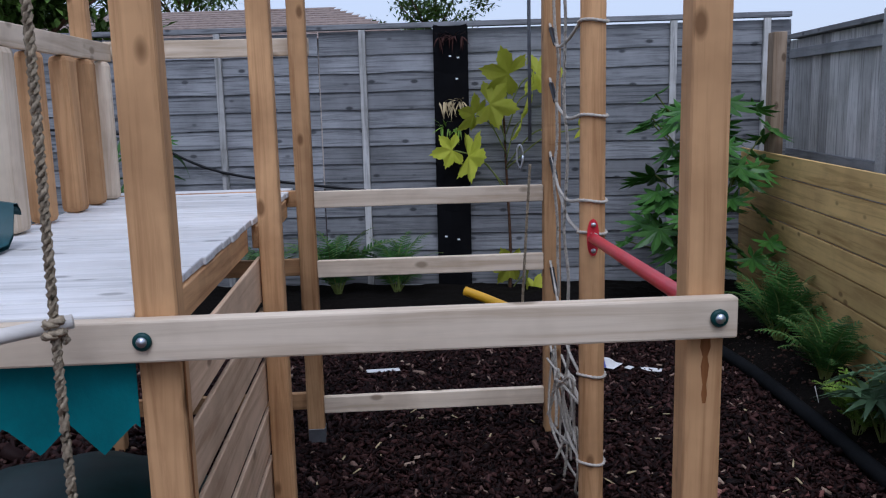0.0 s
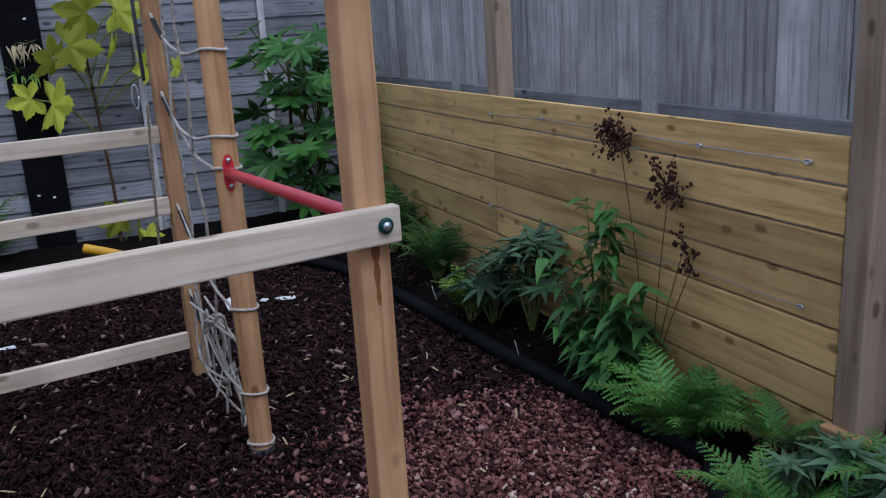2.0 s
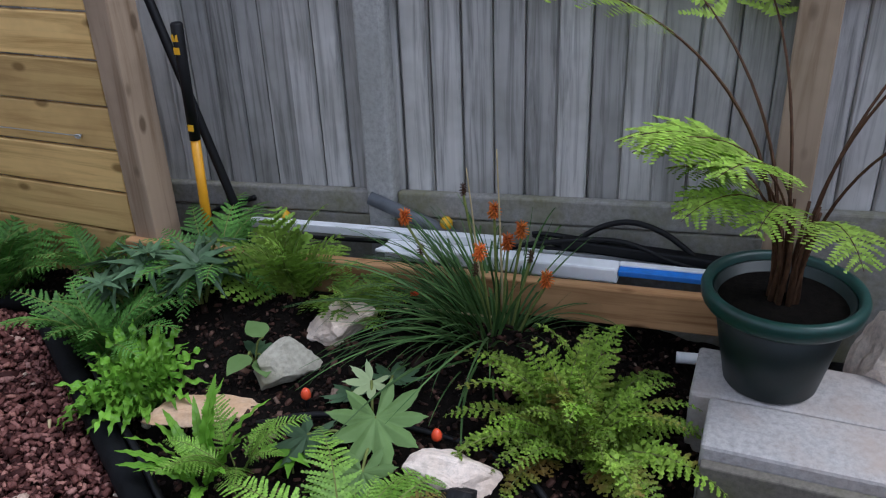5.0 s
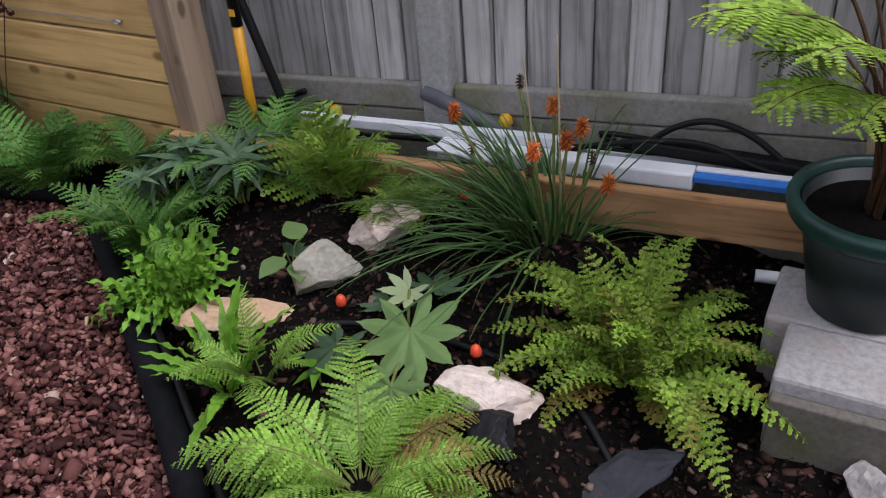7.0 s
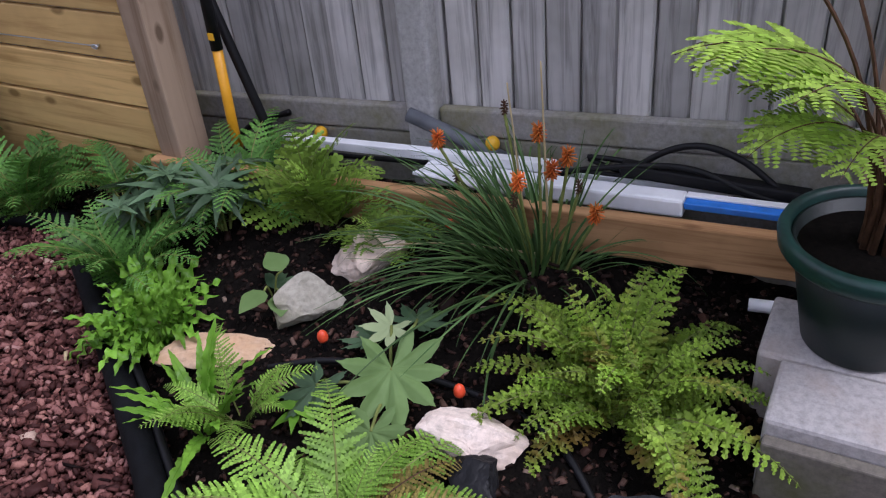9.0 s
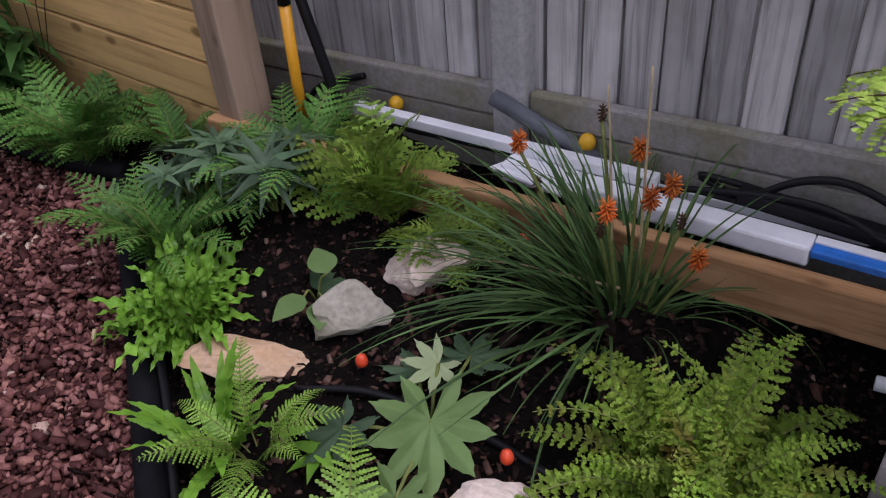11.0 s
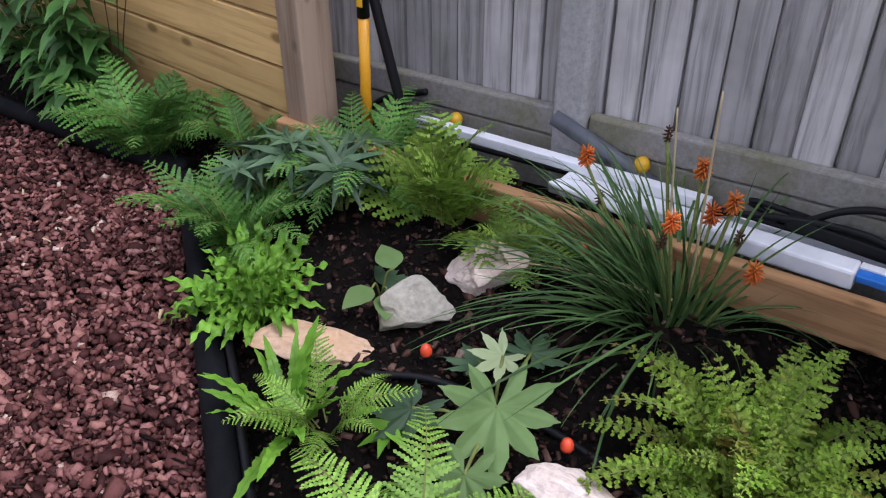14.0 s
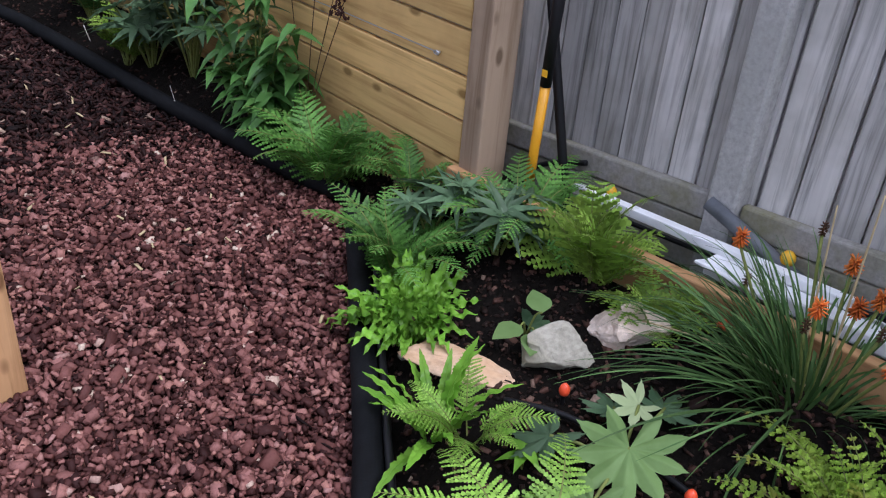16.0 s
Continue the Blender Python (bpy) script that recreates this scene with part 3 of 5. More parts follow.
def climbing_frame():
    f = thing("climbing_frame", "timber climbing frame with platform, rungs and rope net", "climbing frame", at=FRAME)
    P = FRESH[2]
    rb = 0.010
    bar("post", (-0.018, 0.037, 0.0), (0.064, 0.112, 2.5), P, f, rb)
    bar("post", (1.078, 0.037, 0.0), (1.158, 0.112, 2.5), P, f, rb)
    bar("post", (0.028, 1.350, 0.02), (0.106, 1.422, 2.5), P, f, rb)
    bar("post", (0.066, 2.255, 0.02), (0.146, 2.325, 2.5), P, f, rb)
    bar("post", (1.198, 2.245, 0.0), (1.276, 2.318, 2.5), P, f, rb)
    bar("post", (-0.86, 0.037, 0.0), (-0.782, 0.112, 2.5), P, f, rb)
    bar("post", (-0.86, 2.255, 0.0), (-0.785, 2.325, 2.5), P, f, rb)
    part("round_post", Shape().tube([(1.201, 1.345, z) for z in (0, 0.02, 0.6, 1.2, 1.8, 2.5)], [0.043, 0.045, 0.046, 0.045, 0.044, 0.044], 24).mesh("round_post", P, True), f, "round timber pole")
    for a, b in (((0.032, 1.348, 0.0), (0.108, 1.424, 0.07)), ((0.068, 2.253, 0.0), (0.148, 2.327, 0.07))):
        bar("foot_bracket", a, b, STEEL, f, 0.002, "galvanised steel post foot")
    part("foot_bracket", Shape().tube([(1.201, 1.345, 0.0), (1.201, 1.345, 0.025)], 0.049, 20).mesh("foot_bracket", STEEL), f, "galvanised steel post foot")
    # front beam and its bolts
    bar("beam", (-0.90, 0.0, 1.102), (1.170, 0.036, 1.186), PALE[0], f, 0.005, "pale planed crossbeam")
    cap = Shape().lathe([(0.0, 0.0), (0.020, 0.0), (0.022, 0.006), (0.018, 0.012), (0.012, 0.012)], 20).mesh("bolt_cap", DARKGREEN, True)
    nut = Shape().lathe([(0.0125, 0.004), (0.0125, 0.013), (0.010, 0.017), (0.0, 0.019)], 12).mesh("bolt_head", STEEL, True)
    for u in (0.006, 1.129):
        c = part("bolt_cap", cap, f, "dark green plastic bolt cap", pose(u, 0.0, 1.146, 90, 0, 0) @ Matrix.Scale(0.85, 4))
        part("bolt_head", nut, c, "zinc bolt head")
    # streaks of tannin below the bolts
    for u, v, z0, z1, w in ((1.118, 0.0362, 0.955, 1.095, 0.012), (0.0655, 0.062, 0.62, 1.09, 0.008)):
        n = 7
        s = Shape()
        for i in range(n + 1):
            t = i / n
            h = w * (1 - 0.6 * t) * (0.8 + 0.3 * math.sin(i * 2.3))
            z = z1 + (z0 - z1) * t
            s.v += [(u - h, v, z), (u + h, v, z)] if u > 1 else [(u, v - h, z), (u, v + h, z)]
        s.f = [(2 * i, 2 * i + 1, 2 * i + 3, 2 * i + 2) for i in range(n)]
        part("tannin_stain", s.mesh("tannin_stain", RUSTWOOD), f, "orange-brown stain running down the post")
    # rungs across the back
    for z0, z1 in ((1.120, 1.195), (0.797, 0.875), (0.142, 0.222)):
        bar("rung", (-0.80, 2.327, z0), (0.066, 2.362, z1), FRESH[0], f, 0.004)
        bar("rung", (0.147, 2.262, z0), (1.197, 2.297, z1), PALE[0], f, 0.004)
    # platform
    r = random.Random(2)
    v = 0.045
    while v < 2.42:
        w = 0.118
        bar("platform_board", (-0.78 + r.uniform(0, 0.01), v, 1.168), (-0.024 + 0.022 * v + r.uniform(-0.006, 0.004), v + w, 1.190 + r.uniform(0, 0.003)), DECK, f, 0.004)
        v += w + 0.005
    bar("joist", (-0.040, 0.114, 1.083), (-0.008, 1.348, 1.164), FRESH[1], f, 0.004)
    bar("joist", (-0.006, 1.424, 1.083), (0.026, 2.253, 1.164), FRESH[1], f, 0.004)
    bar("joist", (-0.86, 0.114, 1.083), (-0.825, 2.253, 1.164), FRESH[1], f, 0.004)
    # side slats
    for k in range(6):
        top = 1.055 - k * 0.187
        bar("slat", (0.010, 0.114, max(0.02, top - 0.156)), (0.024, 1.42, top), SLATWOOD, f, 0.004)
    # railing on the far side of the platform
    bar("handrail", (-0.752, 0.1, 1.79), (-0.715, 2.33, 1.868), PALE[1], f, 0.005)
    bar("handrail", (-0.75, 2.330, 1.80), (0.15, 2.365, 1.878), PALE[0], f, 0.005)
    for vv, w in ((1.17, 0.125), (1.43, 0.105), (1.73, 0.125), (1.985, 0.09), (2.19, 0.08)):
        bar("baluster", (-0.772, vv, 1.194), (-0.695, vv + w - 0.01, 1.788), FRESH[2] if r.random() < 0.6 else PALE[2], f, 0.022)
    # red grab bar
    g = part("grab_bar", Shape().tube([(1.190, 1.285, 1.100), (1.186, 1.20, 1.104), (1.122, 0.16, 1.148), (1.120, 0.115, 1.150)], 0.0185, 16).mesh("grab_bar", RED, True), f, "red painted steel grab bar")
    part("flange", Shape().add(*plate(0.021, 0.066, 0.006)).mesh("flange", RED), g, "red oval wall plate with bolts", pose(1.192, 1.298, 1.101))
    for dz in (0.046, -0.046):
        part("screw", nut, g, "", pose(1.192, 1.292, 1.101 + dz, 90, 0, 0) @ Matrix.Scale(0.7, 4))
    part("hand_grip", Shape().tube(bent([(0.86, 2.66, 0.62), (0.96, 2.60, 0.59), (1.08, 2.48, 0.555), (1.17, 2.33, 0.53)], 5), 0.024, 14).mesh("hand_grip", YELLOW, True), f, "yellow plastic hand grip")
    # scalloped valance below the platform
    s = Shape()
    n = 84
    for i in range(n + 1):
        u = -0.80 + 0.775 * i / n
        ph = ((u + 0.099) / 0.128) % 1.0
        tri = abs(ph - 0.5) * 2
        zb = 0.968 - 0.064 * tri
        for q in range(4):
            z = 1.160 + (zb - 1.160) * q / 3
            s.v.append((u, 0.045 + 0.006 * math.sin(u * 22) * q / 3, z))
            s.v.append((u, 0.048 + 0.006 * math.sin(u * 22) * q / 3, z))
    for i in range(n):
        for q in range(3):
            a = 8 * i + 2 * q
            s.f += [(a, a + 8, a + 10, a + 2), (a + 1, a + 3, a + 11, a + 9)]
    part("valance", s.mesh("valance", TEAL, True), f, "teal canvas valance with pointed hem")
    # rope net
    for z in (1.84, 1.523, 1.227, 1.114, 0.59, 0.254, 0.045):
        ring = [(1.201 + 0.0495 * math.cos(a), 1.345 + 0.0495 * math.sin(a), z + 0.004 * math.sin(a * 2)) for a in [k * 2 * math.pi / 20 for k in range(21)]]
        part("rope_ring", twisted(ring, 0.0065).mesh("rope_ring", WHITEROPE, True), f, "pale rope bound round the pole")
    sway = random.Random(6)
    for u, v0, bottom in ((1.166, 1.62, 0.07), (1.200, 1.98, 0.10)):
        pts = [(u + sway.uniform(-0.012, 0.012), v0 + sway.uniform(-0.02, 0.02), 2.4 - k * (2.4 - bottom) / 14) for k in range(15)]
        part("net_rope", twisted(bent(pts, 5), 0.0068).mesh("net_rope", WHITEROPE, True), f, "pale twisted rope")
    for z, dz in ((1.84, -0.06), (1.523, 0.02), (1.227, -0.02), (1.114, 0.10), (0.59, 0.12), (0.254, 0.05)):
        pts = [(1.160, 1.36, z), (1.170, 1.62, z + dz * 0.4 - 0.02), (1.203, 1.98, z + dz + 0.02), (1.225, 2.245, z + dz + 0.13)]
        part("net_strand", twisted(bent(pts, 6), 0.0062).mesh("net_strand", WHITEROPE, True), f, "pale twisted rope")
        part("clamp", Shape().tube([(1.208, 2.03, z + dz + 0.03), (1.222, 2.2, z + dz + 0.105)], 0.011, 8).mesh("clamp", BLACK), f, "black plastic rope clamp")
    for k in range(7):
        a = [(1.175 + sway.uniform(-0.05, 0.06), 1.55 + sway.uniform(-0.1, 0.5), 0.06 + 0.45 * sway.random()) for _ in range(5)]
        part("net_strand", twisted(bent(a, 6), 0.0058).mesh("net_strand", WHITEROPE, True), f, "pale loose rope end")
    bar("top_beam", (-0.95, 0.04, 2.40), (1.3, 0.11, 2.47), FRESH[0], f, 0.006)
    bar("top_beam", (-0.95, 1.352, 2.42), (1.3, 1.42, 2.49), FRESH[0], f, 0.006)
    bar("top_beam", (-0.95, 2.25, 2.42), (1.3, 2.32, 2.49), FRESH[0], f, 0.006)
    return f


def plate(w, h, d):
    """A flat oval plate facing -y."""
    n = 24
    ring = [(w * math.cos(2 * math.pi * k / n), h * math.copysign(abs(math.sin(2 * math.pi * k / n)) ** 0.8, math.sin(2 * math.pi * k / n))) for k in range(n)]
    v = [(x, -d, z) for x, z in ring] + [(x, 0, z) for x, z in ring]
    q = [(k, (k + 1) % n, n + (k + 1) % n, n + k) for k in range(n)]
    return v, [tuple(range(n - 1, -1, -1)), tuple(range(n, 2 * n))] + q


def twisted(pts, r, strands=3, pitch=0.045):
    """A laid rope: strands wound round a line."""
    pts = [Vector(p) for p in pts]
    fine = []
    for a, b in zip(pts, pts[1:]):
        n = max(1, int((b - a).length / (pitch / 5)))
        fine += [a.lerp(b, k / n) for k in range(n)]
    fine.append(pts[-1])
    s = Shape()
    for j in range(strands):
        dist, line = 0.0, []
        for i, p in enumerate(fine):
            t = (fine[min(i + 1, len(fine) - 1)] - fine[max(i - 1, 0)]).normalized()
            u = t.cross(Vector((0.31, 0.87, 0.2))).normalized()
            w = t.cross(u)
            if i:
                dist += (p - fine[i - 1]).length
            a = 2 * math.pi * (dist / pitch + j / strands)
            line.append(p + (u * math.cos(a) + w * math.sin(a)) * r * 0.5)
        s.tube(line, r * 0.62, 5)
    return s


climbing_frame()

rl = thing("rope_ladder", "thick twisted rope with a worn wooden rung", "rope ladder", at=FRAME)
rope = bent([(-0.100, -0.10, 2.4), (-0.106, -0.10, 1.7), (-0.114, -0.10, 1.22), (-0.113, -0.105, 0.9), (-0.108, -0.11, 0.55), (-0.10, -0.11, 0.2)], 6)
part("rope", twisted(rope, 0.0095, 3, 0.05).mesh("rope", ROPE, True), rl)
part("rope", twisted([(p[0] - 0.42, p[1] - 0.1, p[2]) for p in rope], 0.0095, 3, 0.05).mesh("rope", ROPE, True), rl)
part("knot", twisted([(-0.114 + 0.016 * math.cos(a), -0.10 + 0.016 * math.sin(a), 1.18 + a * 0.0032) for a in [k * 0.5 for k in range(26)]], 0.009).mesh("knot", ROPE, True), rl, "rope knot round the rung")
part("rung", Shape().tube([(-0.085, -0.092, 1.213), (-0.24, -0.13, 1.192), (-0.56, -0.21, 1.150)], [0.013, 0.0145, 0.014], 12).mesh("rung", WORNWOOD, True), rl, "grey worn wooden rung")

sr = thing("swing_rope", "grey hanging swing strap with a steel carabiner", "swing rope", at=FRAME)
part("strap", Shape().tube([(1.045, 1.74, 2.44), (1.047, 1.74, 1.42)], 0.007, 8).mesh("strap", GREYPVC, True), sr)
part("carabiner", Shape().tube([(1.0 + 0.012 * math.cos(a), 1.70, 1.365 + 0.045 * math.sin(a)) for a in [k * 0.4 for k in range(17)]], 0.004, 6).mesh("carabiner", STEEL, True), sr, "steel carabiner")
part("cord", twisted([(1.047, 1.74, 1.33), (1.032, 1.74, 1.1), (1.002, 1.74, 0.6)], 0.006).mesh("cord", ROPE, True), sr)

sl = thing("slide", "dark green plastic slide hooked on the platform", "slide", at=FRAME)


def slide_bed():
    s = Shape()
    prof = [(-0.27, 0.085), (-0.25, 0.11), (-0.225, 0.11), (-0.20, 0.03), (-0.16, 0.004), (0.16, 0.004), (0.20, 0.03), (0.225, 0.11), (0.25, 0.11), (0.27, 0.085)]
    line = bent([(-0.60, 1.226), (-0.72, 1.236), (-0.84, 1.242), (-0.94, 1.235), (-1.05, 1.18), (-1.6, 0.72), (-2.15, 0.25), (-2.5, 0.12), (-2.75, 0.11)], 5)
    line = [(p[0], p[1]) for p in [Vector((q[0], q[1], 0)) for q in line]]
    for u, z in line:
        for v, h in prof:
            s.v.append((u, 0.70 + v, z + h * (1.0 + 0.25 * math.exp(-((u + 0.84) / 0.17) ** 2)) - 0.02))
        for v, h in prof:
            s.v.append((u, 0.70 + v, z + h * (1.0 + 0.25 * math.exp(-((u + 0.84) / 0.17) ** 2)) - 0.032))
    n = len(prof)
    for i in range(len(line) - 1):
        for j in range(n - 1):
            a = 2 * n * i + j
            s.f += [(a, a + 2 * n, a + 2 * n + 1, a + 1), (a + n, a + n + 1, a + 3 * n + 1, a + 3 * n)]
        for j in (0, n - 1):
            a = 2 * n * i + j
            s.f.append((a, a + n, a + 3 * n, a + 2 * n))
    return s


part("chute", slide_bed().mesh("chute", SLIDEGREEN, True), sl)


def dome():
    s = Shape()
    prof = [(0.50, 0.0), (0.52, 0.02), (0.51, 0.06), (0.49, 0.10), (0.485, 0.2), (0.47, 0.33), (0.43, 0.44), (0.35, 0.52), (0.22, 0.57), (0.1, 0.585), (0.0, 0.588)]
    sides = 48
    for r, z in prof:
        for j in range(sides):
            a = 2 * math.pi * j / sides
            rr = r * (1 + (0.045 * math.cos(a * 8) if 0.1 < z < 0.57 else 0))
            s.v.append((rr * 1.05 * math.cos(a), rr * math.sin(a), z))
    for i in range(len(prof) - 1):
        for j in range(sides):
            a, b = i * sides + j, i * sides + (j + 1) % sides
            s.f.append((a, b, b + sides, a + sides))
    return s


lid = thing("sandpit_lid", "dark green domed plastic sandpit lid under the platform", "sandpit lid", at=FRAME @ pose(-0.50, 0.80, -0.01) @ Matrix.Diagonal((1, 1, 0.9, 1)))
part("shell", dome().mesh("shell", DARKGREEN, True), lid, "ribbed green dome")
part("rim", Shape().tube([(0.545 * math.cos(a), 0.52 * math.sin(a), 0.03) for a in [k * math.pi / 32 for k in range(65)]], 0.02, 8).mesh("rim", DARKGREEN, True), lid, "rolled green rim")

# ---- plants ----


def arch(length, lift, bend, n=24):
    """A frond's midrib in the xz plane: it rises at lift degrees and bends over by bend degrees."""
    pts, p = [Vector((0, 0, 0))], Vector((0, 0, 0))
    for i in range(n):
        t = (i + 0.5) / n
        a = radians(lift - bend * t ** 1.3)
        p = p + Vector((math.cos(a), 0, math.sin(a))) * length / n
        pts.append(p.copy())
    return pts


def fern_frond(name, mat, seed, length=0.4, lift=65, bend=80, width=0.075, pairs=20, teeth=7, bare=0.18, ruffle=0.0, angle=68, broad=1.0, rib_mat=None):
    """A feathery frond: pairs of pinnae, each cut into small lobes. x is its way, z up."""
    r = random.Random(seed)
    rib = arch(length, lift, bend)
    s = Shape()
    n = len(rib) - 1
    s.tube(rib, [0.0028 * (1.1 - i / n) * (length / 0.4) ** 0.5 + 0.0005 for i in range(n + 1)], 5)
    for k in range(pairs):
        t = bare + (1 - bare) * (k + 0.3) / pairs
        x = t * n
        i = min(int(x), n - 1)
        c = rib[i].lerp(rib[i + 1], x - i)
        tang = (rib[i + 1] - rib[i]).normalized()
        up = Vector((-tang.z, 0, tang.x))
        q = (t - bare) / (1 - bare)
        size0 = width * (min(1, 0.45 + 2.2 * q) * (1 - q) ** 0.72 * 1.15 + 0.03)
        for sgn in (1, -1):
            size = size0 * r.uniform(0.84, 1.1)
            a = radians(angle + r.uniform(-6, 6) - 18 * q)
            d = (tang * math.cos(a) + Vector((0, sgn, 0)) * math.sin(a) + up * r.uniform(-0.10, 0.12)).normalized()
            side = d.cross(up).normalized() * sgn
            lobes = max(3, int(teeth * (0.5 + 0.5 * size / width)))
            pitch = size / lobes
            for j in range(lobes):
                f = (j + 0.5) / lobes
                b = c + d * size * f - up * size * 0.22 * f * f
                ll = size * 0.27 * broad * (1 - 0.75 * f) + 0.002
                for w in (1, -1):
                    tip = b + (side * w * 0.9 + d * 0.42).normalized() * ll + up * (r.uniform(-0.25, 0.25) * ll * (0.4 + ruffle * 2))
                    h = d * pitch * (0.72 + ruffle * 0.3)
                    base1, base2 = b - h * 0.9, b + h * 0.9
                    m1 = base1.lerp(tip, 0.62) - d * pitch * 0.12 + up * ruffle * ll * r.uniform(-0.6, 0.6)
                    m2 = base2.lerp(tip, 0.62) + d * pitch * 0.12 + up * ruffle * ll * r.uniform(-0.6, 0.6)
                    s.add([base1, m1, tip, m2, base2], [(0, 1, 2, 3, 4)])
    me = s.mesh(name, [mat, rib_mat or GREENSTEM])
    for q in range(5 * n + 2):
        me.polygons[q].material_index = 1
    return me


def strap_frond(name, mat, seed, length=0.28, width=0.032, lift=65, bend=85, wavy=0.35, lobes=16):
    """A strap-shaped frond with a crinkled, lobed margin."""
    r = random.Random(seed)
    rib = arch(length, lift, bend, 32)
    n = len(rib) - 1
    s = Shape().tube(rib, [0.0022 * (1.2 - i / n) for i in range(n + 1)], 5)
    k = len(s.v)
    for i, c in enumerate(rib):
        t = i / n
        tang = (rib[min(i + 1, n)] - rib[max(i - 1, 0)]).normalized()
        up = Vector((-tang.z, 0, tang.x))
        w = width * (min(1, t * 5 + 0.1)) * (1 - t ** 3.5) * (0.9 + 0.15 * math.cos(t * lobes * math.pi * 2)) + 0.001
        wa, wb = wavy * w * math.sin(t * lobes * 2.6 + r.uniform(-0.4, 0.4)), wavy * w * math.sin(t * lobes * 2.9 + 1.7)
        y = Vector((0, 1, 0))
        s.v += [tuple(c + y * w + up * wa), tuple(c + y * w * 0.5 + up * (wa * 0.4 - w * 0.1)), tuple(c), tuple(c - y * w * 0.5 + up * (wb * 0.4 - w * 0.1)), tuple(c - y * w + up * wb)]
    for i in range(n):
        for j in range(4):
            a = k + 5 * i + j
            s.f.append((a, a + 1, a + 6, a + 5))
    return s.mesh(name, mat, True)


def spread(plant, meshes, count, seed, size=(0.8, 1.1), tilt=(-12, 14), turn=None, name="frond", ring=0.02):
    """Fronds all round a crown."""
    r = random.Random(seed)
    for k in range(count):
        az = 360 * k / count * 1.0 + r.uniform(-18, 18) if turn is None else r.uniform(*turn)
        s = r.uniform(*size)
        inner = r.random()
        m = pose(ring * math.cos(radians(az)), ring * math.sin(radians(az)), 0, 0, -r.uniform(*tilt) * (1 if inner < 0.6 else 1.6), az) @ Matrix.Scale(s, 4)
        m = m @ pose(0, 0, 0, r.uniform(-16, 16), 0, 0)
        part(name, meshes[k % len(meshes)], plant, "", m)
    return plant


def bed_plant(name, label, category, x, y, lift=0.0, turn=0, group=""):
    return thing(name, label, category, group, at=pose(x, y, soil_height(x, y) - 0.008 + lift, 0, 0, turn))


FLADY = [fern_frond("lady_frond", LADY, k, 0.44, 60 + 6 * k, 85, 0.095, 20, 9, 0.18, 0.0, 68, 0.46) for k in range(3)]
FBROWN = [fern_frond("brown_frond", BROWNFERN, 70 + k, 0.40, 62, 90, 0.085, 18, 9, 0.18, 0.1, 68, 0.5, STEM) for k in range(2)]
FMID = [fern_frond("mid_frond", MIDFERN, 6 + k, 0.42, 62 + 7 * k, 88, 0.105, 15, 8, 0.16, 0.05, 66, 0.62) for k in range(3)]
FDARK = [fern_frond("dark_frond", DARKFERN, 10 + k, 0.38, 60 + 5 * k, 80, 0.080, 18, 8, 0.18, 0.0, 68, 0.5) for k in range(3)]
FYEL = [fern_frond("yellow_frond", YELLOWFERN, 20 + k, 0.30, 60 + 8 * k, 75, 0.100, 9, 7, 0.25, 0.1, 62, 0.85) for k in range(3)]
FCREST = [fern_frond("crested_frond", CREST, 30 + k, 0.36, 62 + 9 * k, 104, 0.058, 18, 6, 0.10, 1.0, 80, 1.1) for k in range(4)]
FLIME = [strap_frond("tongue_frond", LIME, 40 + k, 0.30, 0.026, 80 - 6 * k, 62 + 24 * k, 0.95, 12) for k in range(3)]
FSTRAP = [strap_frond("hard_frond", LIME, 50 + k, 0.26, 0.019, 55 - 9 * k, 45, 0.3, 15) for k in range(2)]
FPOT = [fern_frond("tall_frond", POTFERN, 60 + k, 1.20, 88 - 2 * k, 92 + 8 * k, 0.16, 12, 12, 0.60, 0.08, 62, 0.85, STEM) for k in range(3)]
FPOTLOW = [fern_frond("low_frond", POTFERN, 66 + k, 0.66, 90, 122 + 10 * k, 0.15, 10, 12, 0.58, 0.08, 62, 0.8, STEM) for k in range(2)]

LF, HT = "feathery fresh green fern in the planting bed", "lime green fern with crinkled strap fronds in the bed"
spread(bed_plant("fern", LF, "fern", 2.04, 0.80), FMID, 22, 1, (0.72, 1.0), (-6, 26))
spread(bed_plant("fern", HT, "fern", 1.90, 0.57), FLIME, 74, 2, (0.46, 0.82), (-30, 26), ring=0.055)
front = bed_plant("fern", "broad bright feathery fern with some browning fronds", "fern", 1.51, -0.29)
spread(front, FLADY, 30, 3, (0.6, 0.9), (-42, -4))
spread(front, FLADY, 12, 34, (0.36, 0.56), (-24, 16))
spread(front, FBROWN, 5, 33, (0.55, 0.8), (-34, -10), turn=(-95, -20), name="brown_frond")
spread(bed_plant("fern", "arching feathery fern beside the edging pipe", "fern", 1.69, 0.10), FLADY, 8, 4, (0.42, 0.6), (-16, 14))
spread(bed_plant("fern", "young hard fern with narrow lime fronds", "fern", 1.67, 0.19), FSTRAP, 15, 5, (0.8, 1.2), (-14, 26))
spread(bed_plant("fern", "crested fern with frilled yellow-green and browning fronds", "fern", 2.09, -0.65), FCREST, 50, 6, (0.72, 1.2), (-28, 38), ring=0.045)
spread(bed_plant("fern", "pale yellow-green fern beside the long pipes", "fern", 2.37, 0.32, -0.05), FYEL, 22, 7, (0.9, 1.4), (-4, 34))
spread(bed_plant("fern", "mid green fern behind the grey-leaved plants", "fern", 2.38, 0.62, -0.03), FMID, 18, 8, (0.65, 0.95))
